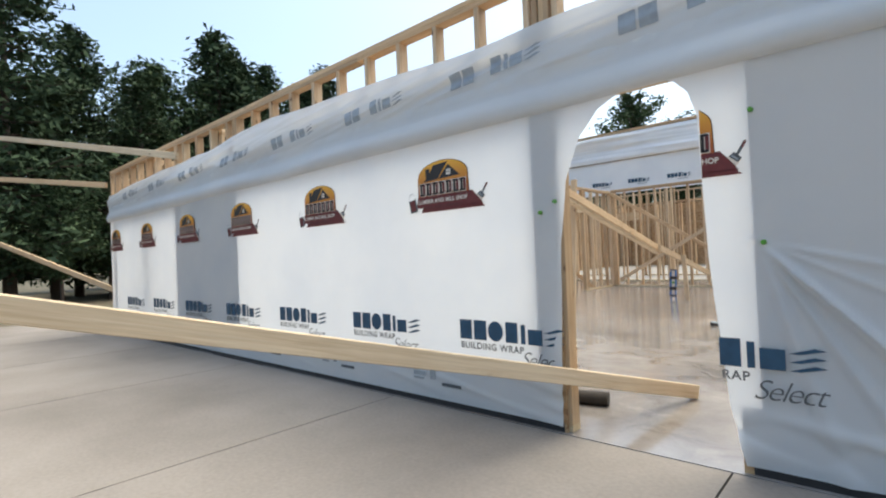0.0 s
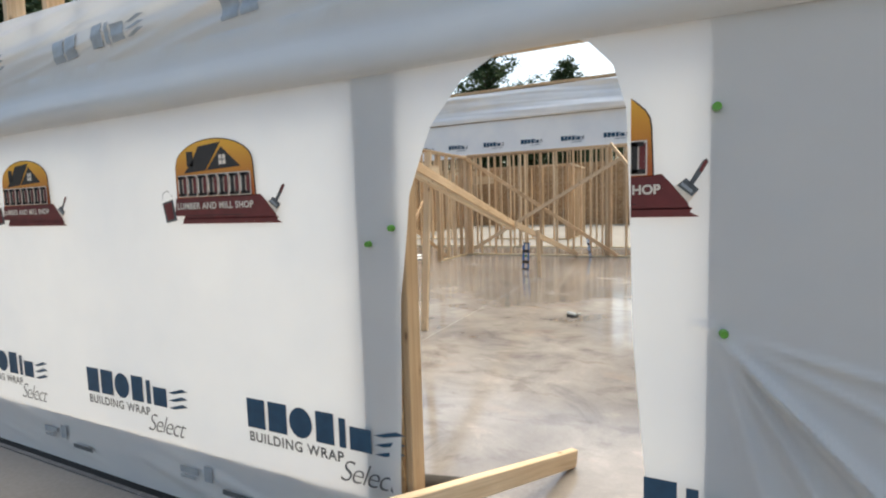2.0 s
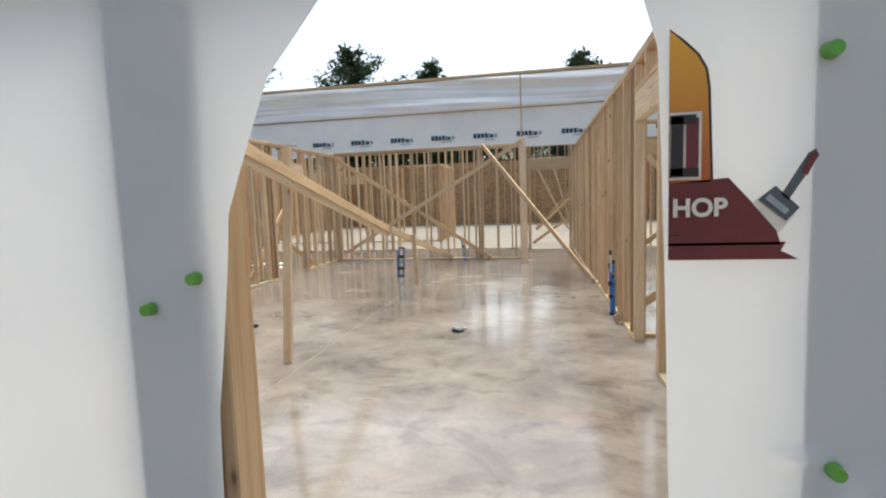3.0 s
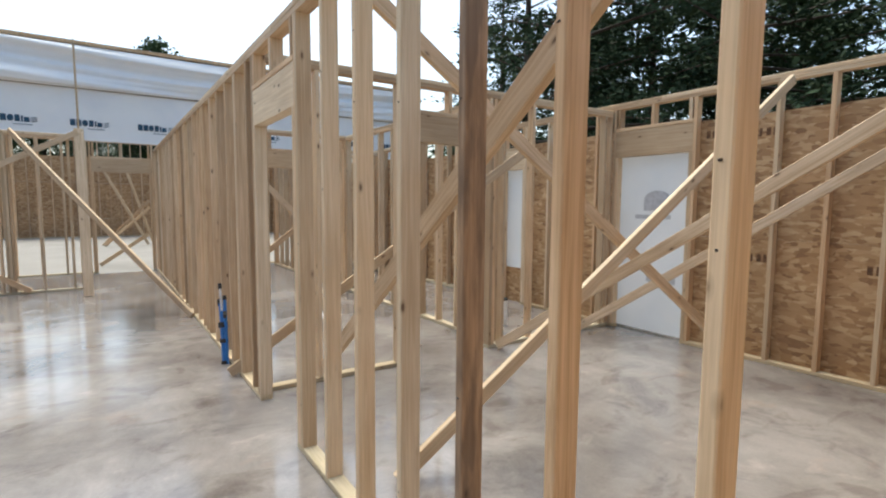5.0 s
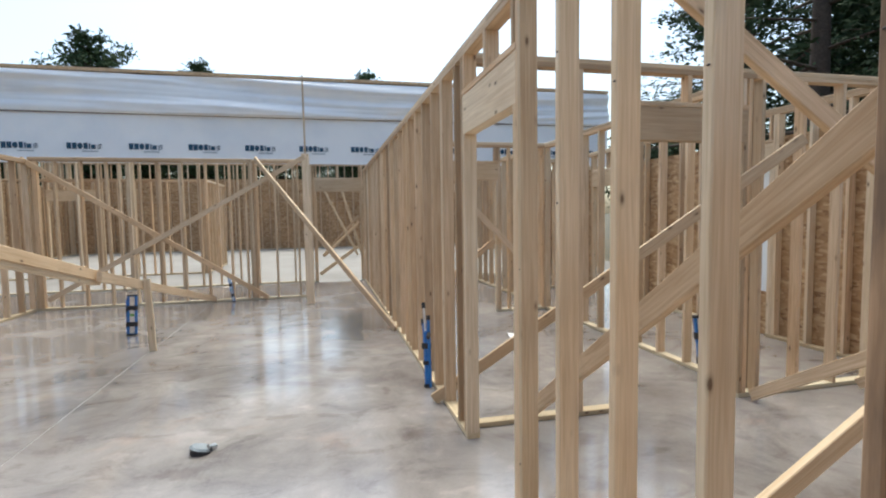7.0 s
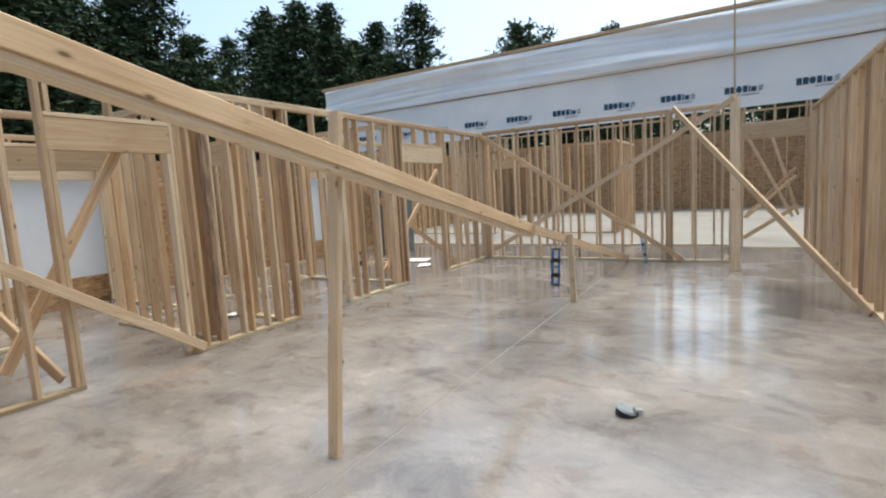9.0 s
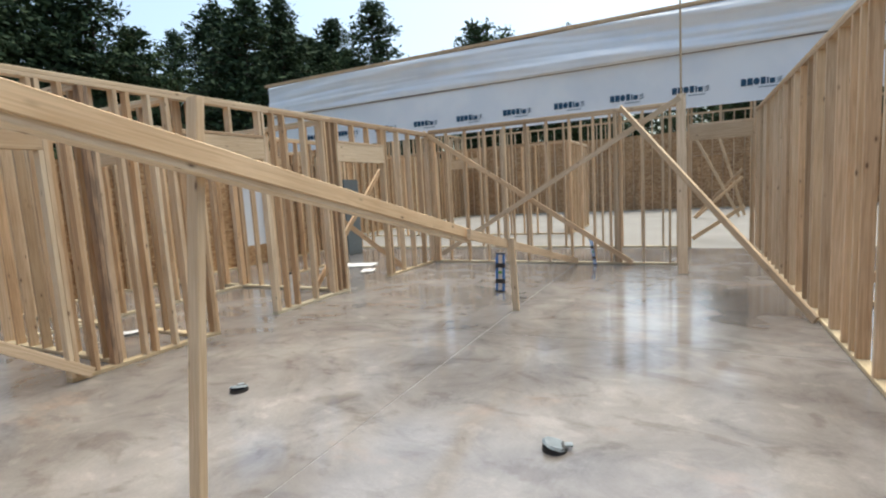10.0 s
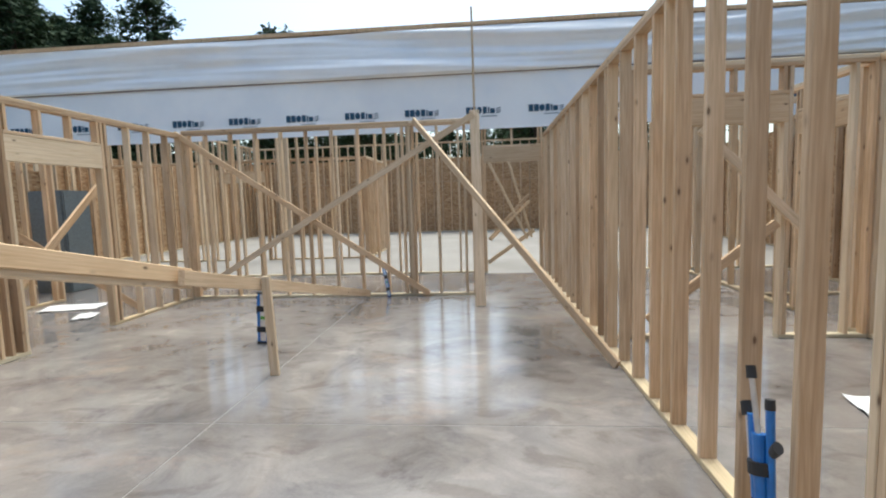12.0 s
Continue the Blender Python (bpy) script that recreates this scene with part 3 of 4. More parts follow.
# long board through the doorway, foam roll, poles of the outside bracing
brace((-1.0, 3.88, 0.045), (-2.46, -0.74, 1.24), "pale spruce board slanting through the doorway onto the floor", 0.038, 0.089, material=PALE, name="long_board")
roll = part("foam_roll", tube_bm((-1.72, 3.33, 0.045), (-1.40, 3.41, 0.045), 0.045, 0.045, 20), FOAM, None)
tagged(roll, "dark rolled sill foam lying on the concrete", "foam roll")
brace((-6.68, 2.78, 2.43), (-13, 1.85, 3.72), "pale timber pole nailed high to the wrapped wall", 0.038, 0.089, name="outside_brace", material=PALE)
brace((-9.70, 2.78, 2.44), (-13, 1.83, 2.90), "pale timber pole nailed high to the wrapped wall", 0.038, 0.089, name="outside_brace", material=PALE)
brace((-9.71, 2.83, 0.70), (-13, 1.81, 1.62), "pale timber pole nailed low to the wrapped wall", 0.038, 0.089, name="outside_brace", material=PALE)

# ---- corridor wall on the right ----
stud_wall("wall_corridor_east", "y", 0.08, 2.945, 16.08, "open spruce stud wall beside the corridor, doorway with header",
          openings=[(6.14, 7.03, 2.09, 2.35)], first=3.617, pitch=0.406, extra=(7.72, 9.48, 11.05, 12.3, 13.0, 14.2), stained=(4.43,))
# ---- rooms on the right ----
part_wall = stud_wall("wall_east_partition", "x", 7.18, 0.175, 4.395, "open spruce partition with a doorway and knotty header",
                      openings=[(1.44, 2.46, 2.10, 2.36)], first=0.62)
stud_wall("wall_east_inner", "y", 2.63, 7.28, 15.9, "open spruce partition between back rooms", first=7.65, openings=[(11.6, 12.5, 2.09, 2.35)])
stud_wall("wall_east_cross", "x", 11.3, 0.175, 2.62, "open spruce partition between back rooms", openings=[(0.9, 1.8, 2.09, 2.35)], first=0.4)
stud_wall("wall_east_cross_far", "x", 13.4, 2.73, 4.39, "open spruce partition between back rooms", first=3.0)
ew = stud_wall("wall_east", "y", 4.40, 2.945, 16.08, "spruce stud wall sheathed with strand board, doorway closed by wrap",
               openings=[(6.20, 7.10, 2.11, 2.42), (8.80, 9.22, 2.06, 2.36), (11.9, 12.9, 2.06, 2.36)], first=4.08, pitch=0.42, top=2.76)
sheathing(ew, "y", 4.492, [(2.95, 4.9, 1.206, 2.43), (2.95, 3.7, 0.0, 1.205), (3.7, 6.13, 0.0, 1.205), (4.9, 6.13, 1.206, 2.43), (7.16, 8.76, 0.0, 2.43), (8.76, 9.25, 0.0, 0.54), (9.25, 11.8, 0.0, 2.43), (13.0, 16.05, 0.0, 2.43)])


def wall_film(name, at, s0, s1, z0, z1, sign):
    """Wrap across openings of a wall that runs along y."""
    verts, faces, rows = [], [], []
    for j in range(31):
        row = []
        for i in range(41):
            s, z = s0 + (s1 - s0) * i / 40, z0 + (z1 - z0) * j / 30
            row.append(len(verts))
            d = 0.012 * noise.noise(Vector((s * 2 + z * 3, z * 2 - s * 3, at))) + 0.006 * noise.noise(Vector((s * 5 + z * 8, z - s, at)))
            verts.append((at + sign * (0.02 + d), s, z))
        rows.append(row)
    grid_faces(verts, faces, rows)
    ob = link_mesh(name, verts, faces, WRAP, smooth=True)
    return tagged(ob, "white building wrap stretched behind a framed opening", "building wrap")


door_film = wall_film("opening_wrap", 4.505, 6.0, 7.3, 0.02, 2.30, 1)
wall_film("opening_wrap", 4.505, 8.6, 9.4, 0.45, 2.20, 1)
# mill stamps on the strand board, too worn to read
for sy, sz, n in ((6.06, 2.24, 5), (5.60, 2.21, 4), (5.62, 0.98, 4), (4.62, 0.95, 3), (3.9, 2.1, 5)):
    for k in range(n):
        y0 = sy - 0.062 * k
        stamp = rect(y0 - 0.040 + 0.014 * (k % 2), y0, sz, sz + 0.075)
        link_mesh("printed_bar", [(4.4895, a, b) for a, b in stamp], [(0, 1, 2, 3)], STAMP, ew).matrix_parent_inverse = Matrix.Translation(-ew.location)
# the print of the wrap shows faintly from behind
back_print = [(4.509, 6.62 + (x - 0.318) * 0.9, 1.36 + z) for x, z in arch_shape(0.0)]
link_mesh("printed_emblem", back_print, [tuple(range(len(back_print)))], INK_BACK, door_film)
for z0, z1, y0, y1 in ((1.37, 1.42, 6.44, 6.90), (0.62, 0.70, 6.35, 6.72), (0.56, 0.59, 6.38, 6.66)):
    link_mesh("printed_bar", [(4.509, a, b) for a, b in rect(y0, y1, z0, z1)], [(0, 1, 2, 3)], INK_BACK, door_film)
brace((0.40, 5.42, 0.03), (4.30, 5.20, 2.66), "bright spruce kicker from the floor up to the sheathed wall", 0.038, 0.089, wide=(0.5, 0, -1), material=PALE)
brace((4.36, 5.66, 0.08), (0.20, 5.52, 2.64), "spruce kicker from the corridor wall down to the sheathed wall", 0.038, 0.089)
brace((2.52, 7.10, 0.05), (2.36, 3.02, 2.58), "long spruce brace rising across the room", 0.038, 0.089)
brace((3.60, 7.08, 0.05), (4.10, 3.5, 2.56), "long spruce brace rising across the room", 0.038, 0.089)
brace((0.62, 7.12, 0.14), (0.20, 3.45, 2.50), "wide spruce brace slanting across the corridor studs", 0.038, 0.11)
brace((0.0, 7.76, 0.03), (2.70, 6.87, 2.09), "pale spruce brace poking out through the corridor doorway", 0.038, 0.089, material=PALE)
brace((0.55, 11.279, 0.20), (1.75, 11.279, 1.14), "spruce brace between the back room walls", 0.038, 0.089)
brace((1.02, 11.240, 2.05), (2.10, 11.240, 0.95), "thin spruce brace crossing the back room studs", 0.038, 0.089)

# ---- left rooms ----
TL = 2.62
stud_wall("wall_hall_west", "y", -5.85, 2.945, 13.80, "open spruce stud wall with three framed doorways",
          openings=[(6.06, 6.98, 1.97, 2.23), (8.50, 9.38, 1.97, 2.22), (10.90, 12.10, 1.98, 2.25)], first=3.3, top=TL, extra=(7.20, 7.40, 7.66, 7.98, 8.20, 9.62, 10.17, 10.55, 10.72), stained=(7.40,))
stud_wall("wall_west_inner", "y", -8.05, 2.945, 13.80, "open spruce partition between west rooms", openings=[(6.5, 7.5, 1.97, 2.23), (11.0, 12.0, 1.97, 2.23)], first=3.1, top=TL)
stud_wall("wall_west_cross", "x", 8.30, -9.95, -5.86, "open spruce partition between west rooms", openings=[(-7.6, -6.8, 1.97, 2.23)], first=-9.7, top=TL)
stud_wall("wall_west_cross_far", "x", 10.80, -9.95, -5.86, "open spruce partition between west rooms", openings=[(-9.4, -8.5, 1.97, 2.23)], first=-9.6, top=TL, extra=(-6.1, -6.4))
stud_wall("wall_west_closet", "x", 7.42, -8.0, -5.86, "closely spaced open spruce partition behind the doorway", first=-7.7, pitch=0.27, top=TL)
ww = stud_wall("wall_west", "y", -10.05, 2.945, 16.08, "spruce outer stud wall sheathed low with strand board, wrapped openings",
               openings=[(6.9, 8.35, 1.97, 2.23), (12.8, 13.5, 1.97, 2.23)], first=3.2, top=TL)
sheathing(ww, "y", -10.065, [(2.95, 6.88, 0.0, 2.3), (6.88, 8.4, 0.0, 0.45), (8.4, 10.8, 0.0, 2.3), (10.8, 12.78, 0.0, 2.3), (12.78, 13.55, 0.0, 0.45), (13.55, 16.05, 0.0, 2.3)])
wall_film("opening_wrap", -10.07, 6.7, 8.6, 0.40, 2.1, -1)
wall_film("opening_wrap", -10.07, 12.6, 13.7, 0.40, 2.1, -1)
brace((-5.72, 7.12, 0.05), (-5.72, 5.2, 1.38), "spruce brace nailed low across a doorway", 0.038, 0.089, wide=(0, 0.6, 1))
brace((-5.95, 6.70, 2.12), (-5.95, 5.6, 0.25), "thin spruce brace inside the doorway", 0.038, 0.089, wide=(0, 1, 0.5))
brace((-5.90, 5.95, 0.10), (-7.6, 5.3, 1.9), "thin spruce brace inside the doorway", 0.038, 0.089)
brace((-6.2, 10.6, 0.05), (-6.3, 12.8, 1.9), "thin spruce brace inside the west room", 0.038, 0.089)
brace((-6.0, 12.9, 0.05), (-7.7, 11.2, 2.2), "thin spruce brace inside the west room", 0.038, 0.089)

# ---- cross wall at the back of the hall ----
YB = 13.80
stud_wall("wall_hall_north", "x", YB, -5.76, -1.20, "open spruce stud wall with crossed braces", first=-5.39, pitch=0.405, top=2.66, extra=(-2.28, -2.24, -2.20, -2.16, -2.12, -5.70, -5.66))
brace((-5.85, YB - 0.025, 2.62), (-1.93, YB - 0.03, 0.04), "long spruce brace crossing the back studs", 0.038, 0.089)
brace((-5.55, YB - 0.065, 0.18), (-1.18, YB - 0.07, 2.70), "long spruce brace crossing the back studs", 0.038, 0.089)
brace((-2.08, YB - 0.03, 2.66), (0.045, 10.42, 0.03), "spruce kicker from the back wall down to the corridor wall", 0.038, 0.089)
brace((-1.13, 12.98, 0.0), (-1.17, YB - 0.03, 2.76), "spruce post leaning against the end of the back wall", 0.038, 0.14, wide=(1, 0, 0), name="leaning_post")
pole = stick("story_pole", (-1.17, YB + 0.03, 2.68), (-1.18, YB + 0.03, 4.25), 0.022, 0.03, None, PALE)
tagged(pole, "thin upright wooden strip standing on the back wall", "wood strip")
brace((-2.86, YB - 0.06, 0.06), (-2.99, 9.25, 1.01), "rough spruce board spliced to the sloping beam", 0.045, 0.10, name="splice_board")

# ---- tall rear hall: wrapped front band, far sheathed wall ----
YH = 16.10
rear = stud_wall("wall_rear_front", "x", YH, -12.0, 6.60, "tall open stud wall carrying the wrapped upper band",
                 openings=[(-1.02, 0.0, 2.16, 2.45)], first=-11.7, top=4.72, extra=(-3.2, -5.0, -5.04))
sheathing(rear, "x", YH - 0.012, [(-12.0 + 2.44 * k, min(6.6, -9.56 + 2.44 * k), z0, z1) for k in range(8) for z0, z1 in ((2.82, 3.86), (3.864, 4.70))])


def rear_band():
    verts, faces, rows = [], [], []
    for j in range(61):
        row = []
        z = 2.80 + 1.90 * j / 60
        for i in range(181):
            x = -12.05 + 18.7 * i / 180
            off = 0.004 * noise.noise(Vector((x, z, 3)))
            if z > 3.87:
                s = (z - 3.87) / 0.83
                sag = z + 0.14 * math.sin(0.33 * x + 1.0)
                off += 0.03 * (1 - abs(noise.noise(Vector((x * 0.14, sag * 6.5, 5.0))))) ** 5 + 0.045 + 0.11 * noise.noise(Vector((x * 0.20, sag * 4.2, 2.0))) + 0.03 * noise.noise(Vector((x * 0.5, sag * 11, 8.0))) + 0.03 * (1 - s)
                off = max(off, 0.004)
            row.append(len(verts))
            verts.append((x, YH - 0.022 - off, z))
        rows.append(row)
    grid_faces(verts, faces, rows)
    ob = link_mesh("rear_wrap", verts, faces, FILM, smooth=True)
    return tagged(ob, "white building wrap band, upper part loose and rippled", "building wrap")


rw = rear_band()
end = link_mesh("wrap_end", [(-12.05, YH - 0.03, 2.8), (-12.45, YH + 0.9, 2.8), (-12.45, YH + 0.9, 4.1), (-12.05, YH - 0.03, 4.62)], [(0, 1, 2, 3)], FILM, rw)
for k in range(15):
    wordmark(-10.89 + 1.19 * k, 3.09, YH - 0.034, rw, full=False, scale=1.03)
    flat_print("printed_bar", [(INK_FAINT, 1, rect(0, 0.3, 0, 0.02))], rw, (-10.6 + 1.19 * k, YH - 0.034, 3.03))
# thin dark strip along the lower edge of the loose upper part
part("seam_lip", box_bm(-12.0, 6.6, YH - 0.055, YH - 0.028, 3.84, 3.868), SEAM, rw, "dark folded seam of the wrap")
tp = part("ridge_board", box_bm(-12.2, 6.65, YH - 0.06, YH + 0.10, 4.73, 4.80), WOOD, None)
tagged(tp, "brown top plate along the wrapped rear band", "top plate", "", "structure")

far = stud_wall("wall_far", "x", 29.85, -13.0, 8.0, "tall far stud wall sheathed with brown strand board", first=-12.8, top=4.2)
sheathing(far, "x", 29.945, [(-13 + 2.44 * k, -10.56 + 2.44 * k, z0, z1) for k in range(9) for z0, z1 in ((0.0, 0.8), (0.804, 2.35), (2.354, 3.45))])
line = stick("blocking_row", (-13, 29.84, 2.35), (8.0, 29.84, 2.35), 0.03, 0.03, None, PALE)
tagged(line, "horizontal pale batten across the far studs", "batten")
for side, sx in (("wall_rear_west", -12.05), ("wall_rear_east", 6.5)):
    rs = stud_wall(side, "y", sx, 16.3, 29.8, "tall open stud wall of the rear hall", first=16.6, top=4.2)
    sheathing(rs, "y", sx + (0.1 if sx > 0 else -0.015), [(16.3 + 2.7 * k, 19.0 + 2.7 * k, 0.0, 3.0) for k in range(5)])
stud_wall("wall_rear_room", "x", 19.2, -11.9, -4.2, "open stud partition inside the rear hall", first=-11.6, openings=[(-8.0, -6.9, 2.09, 2.35)])
stud_wall("wall_rear_room_side", "y", -4.2, 19.2, 22.0, "open stud partition inside the rear hall", first=19.5)
for p0, p1 in (((0.4, 24, 0.03), (-0.9, 24.3, 2.75)), ((0.6, 24.6, 0.03), (-0.2, 24.8, 2.85)), ((-0.9, 23.9, 0.03), (0.5, 24.2, 1.35)), ((-0.95, 24.0, 0.03), (0.5, 24.3, 1.6)), ((-1.0, 17.5, 0.03), (0.0, 17.3, 0.75))):
    brace(p0, p1, "pale spruce brace in the rear hall", material=PALE)

# ---- the long sloping beam on its props ----
def beam_z(y):
    return (14.27 - y) / 4.63


beam = empty("sloping_beam", (-2.95, 6.0, 0), "long pale timber beam sloping down across the hall", "beam")
b1 = stick("plank", (-2.86, 2.98, beam_z(2.98) - 0.05), (-3.06, 9.45, beam_z(9.45) - 0.05), 0.038, 0.10, beam, PALE)
b2 = stick("stiffener", (-2.90, 2.98, beam_z(2.98) - 0.118), (-3.10, 9.45, beam_z(9.45) - 0.118), 0.038, 0.089, beam, PALE, wide=(1, 0, 0))
for o in (b1, b2):
    o.matrix_parent_inverse = Matrix.Translation(-beam.location)
tagged(stick("prop_post", (-3.06, 6.12, 0), (-3.07, 6.36, 1.95), 0.045, 0.075, None, PALE, wide=(1, 0, 0)), "pale spruce prop standing under the sloping beam", "post")
tagged(stick("prop_stake", (-2.87, 10.27, 0), (-2.90, 10.27, 0.86), 0.038, 0.075, None, PALE, wide=(1, 0, 0)), "short wooden stake propping the beam", "post")


# ---- spirit levels and other small things ----
def spirit_level(p0, p1, label, w=0.055, d=0.10, wide=(1, 0, 0)):
    th = empty("spirit_level", p0, label, "spirit level", "", "spirit levels")
    inv = Matrix.Translation(-Vector(p0))
    p0, p1 = Vector(p0), Vector(p1)
    ax = (p1 - p0)

    def add(name, a, b, ww, dd, mat, shift=(0, 0, 0)):
        o = stick(name, p0 + ax * a + Vector(shift), p0 + ax * b + Vector(shift), ww, dd, th, mat, wide)
        o.matrix_parent_inverse = inv
        return o

    add("rail", 0.03, 0.97, w * 0.55, d, BLUE)
    add("web", 0.05, 0.95, w * 0.75, d * 0.5, SILVER)
    add("end_cap", 0.0, 0.035, w, d * 1.08, BLACK)
    add("end_cap", 0.965, 1.0, w, d * 1.08, BLACK)
    for a in (0.22, 0.62):
        add("grip", a, a + 0.11, w * 1.02, d * 1.05, BLACK)
    add("vial", 0.47, 0.53, w * 0.9, d * 0.45, GREEN)
    return th


spirit_level((-3.42, 11.25, 0.0), (-3.40, 11.27, 0.55), "blue and silver spirit levels standing by a stake", 0.05, 0.12)
spirit_level((-3.47, 11.31, 0.0), (-3.46, 11.33, 0.49), "blue spirit level standing by a stake", 0.05, 0.08)


def pole_bundle(x, y):
    th = empty("tripod", (x, y, 0), "folded blue tripod with silver rods and black straps against studs", "tripod")
    part("leg", tube_bm((0.0, 0.0, 0.0), (0.0, 0.07, 0.50), 0.030, 0.034, 14), BLUE, th)
    part("leg", tube_bm((0.01, 0.05, 0.0), (0.0, 0.13, 0.56), 0.024, 0.026, 14), BLUE, th)
    part("leg", tube_bm((0.03, -0.02, 0.0), (0.03, 0.03, 0.62), 0.022, 0.022, 14), BLUE, th)
    part("rod", tube_bm((0.0, 0.07, 0.48), (0.0, 0.15, 0.72), 0.015, 0.014, 12), SILVER, th, "bright silver rod")
    part("rod", tube_bm((0.0, 0.12, 0.30), (0.0, 0.175, 0.56), 0.013, 0.013, 12), SILVER, th, "bright silver rod")
    part("cap", tube_bm((0.0, 0.145, 0.70), (0.0, 0.16, 0.75), 0.026, 0.024, 12), BLACK, th)
    part("cap", tube_bm((0.0, 0.165, 0.54), (0.0, 0.19, 0.59), 0.032, 0.030, 12), BLACK, th)
    part("cap", tube_bm((0.03, 0.03, 0.61), (0.03, 0.035, 0.65), 0.026, 0.024, 12), BLACK, th)
    part("strap", tube_bm((0.008, 0.055, 0.34), (0.008, 0.065, 0.39), 0.062, 0.062, 16), BLACK, th)
    part("strap", tube_bm((0.008, 0.03, 0.20), (0.008, 0.035, 0.235), 0.055, 0.055, 16), BLACK, th)
    part("foot", tube_bm((0.0, 0.0, 0.0), (0.0, 0.004, 0.03), 0.045, 0.04, 14), BLACK, th)
    part("knob", tube_bm((0.01, -0.03, 0.46), (0.01, -0.07, 0.50), 0.022, 0.026, 12), BLACK, th)
    th.scale = (0.72, 0.85, 1.0)
    return th


pole_bundle(0.025, 8.15)
spirit_level((2.60, 7.72, 0.0), (2.55, 7.76, 0.58), "blue and black spirit level leaning on a stud", 0.05, 0.10)
spirit_level((-2.53, YB - 0.12, 0.0), (-2.62, YB - 0.03, 0.46), "dark blue spirit level leaning on the back wall", 0.03, 0.05)
spirit_level((-6.30, 7.66, 0.0), (-6.28, 7.60, 0.64), "dark blue spirit level standing in the west room", 0.05, 0.08)
spirit_level((-6.50, 10.55, 0.0), (-6.50, 10.52, 0.55), "dark blue spirit level standing in the west room", 0.05, 0.10)


def floor_drain(x, y, turn):
    th = empty("floor_drain", (x, y, 0), "short black drain stub sealed with grey tape", "drain", "", "floor drains")
    part("pipe", tube_bm((0, 0, 0.0), (0, 0, 0.028), 0.07, 0.066, 24), BLACK, th)
    bm = tube_bm((0, 0, 0.027), (0.004, 0, 0.040), 0.072, 0.060, 14)
    for v in bm.verts:
        v.co.z += 0.006 * noise.noise(v.co * 30)
    part("tape_cover", bm, CAPGREY, th)
    part("tape_flap", box_bm(0.05, 0.10, -0.02, 0.025, 0.02, 0.03, 0.003), CAPGREY, th)
    th.rotation_euler.z = turn


floor_drain(-1.69, 7.31, 0.4)
floor_drain(-4.17, 7.34, 2.2)


def pipe_stub(x, y, h):
    th = empty("pipe_stub", (x, y, 0), "white plastic pipe stub with black cap rising from the slab", "pipe", "", "pipe stubs")
    part("pipe", tube_bm((0, 0, 0), (0, 0, h), 0.04, 0.04, 18), PVC, th)
    part("cap", tube_bm((0, 0, h), (0, 0, h + 0.025), 0.044, 0.042, 18), BLACK, th)


pipe_stub(-6.05, 9.94, 0.42)
pipe_stub(-7.2, 8.9, 0.30)
pipe_stub(3.3, 7.9, 0.32)


def paper_bit(x, y, s, turn):
    bm = bmesh.new()
    bmesh.ops.create_grid(bm, x_segments=6, y_segments=6, size=s)
    for v in bm.verts:
        v.co.z = 0.012 + 0.03 * abs(noise.noise(v.co * 9 + Vector((x, y, 0))))
        v.co.y *= 0.6
    ob = part("wrap_scrap", bm, PAPER, None)
    ob.location, ob.rotation_euler.z = (x, y, 0), turn
    bmod = ob.modifiers.new("thick", "SOLIDIFY")
    bmod.thickness = 0.004
    tagged(ob, "crumpled white scrap of wrap lying on concrete", "scrap", "wrap scraps")


for sx, sy, ss, st in ((-7.3, 13.2, 0.4, 0.3), (-6.9, 8.2, 0.14, 1.0), (3.0, 7.75, 0.12, 0.4), (1.5, 9.6, 0.2, 1.4), (-6.6, 12.6, 0.2, 2.0)):
    paper_bit(sx, sy, ss, st)
tank = empty("water_tank", (-8.9, 14.9, 0), "tall grey appliance standing behind the west studs", "appliance")
part("body", box_bm(-0.35, 0.35, -0.3, 0.3, 0.0, 1.85, 0.02), GLASSY, tank)
part("door", box_bm(-0.31, 0.31, -0.325, -0.302, 0.1, 1.8, 0.01), GLASSY, tank)

# nails and stencil marks on the near studs
rn = random.Random(5)
for k in range(16):
    y = 3.617 + 0.406 * (k % 7)
    z = rn.uniform(0.3, 2.4)
    nail = part("nail_head", tube_bm((0.0805, y + rn.uniform(-0.012, 0.012), z), (0.0775, y, z), 0.0032, 0.0032, 8), STEEL, None)
    tagged(nail, "dark nail head in a pale stud", "nail", "nails")


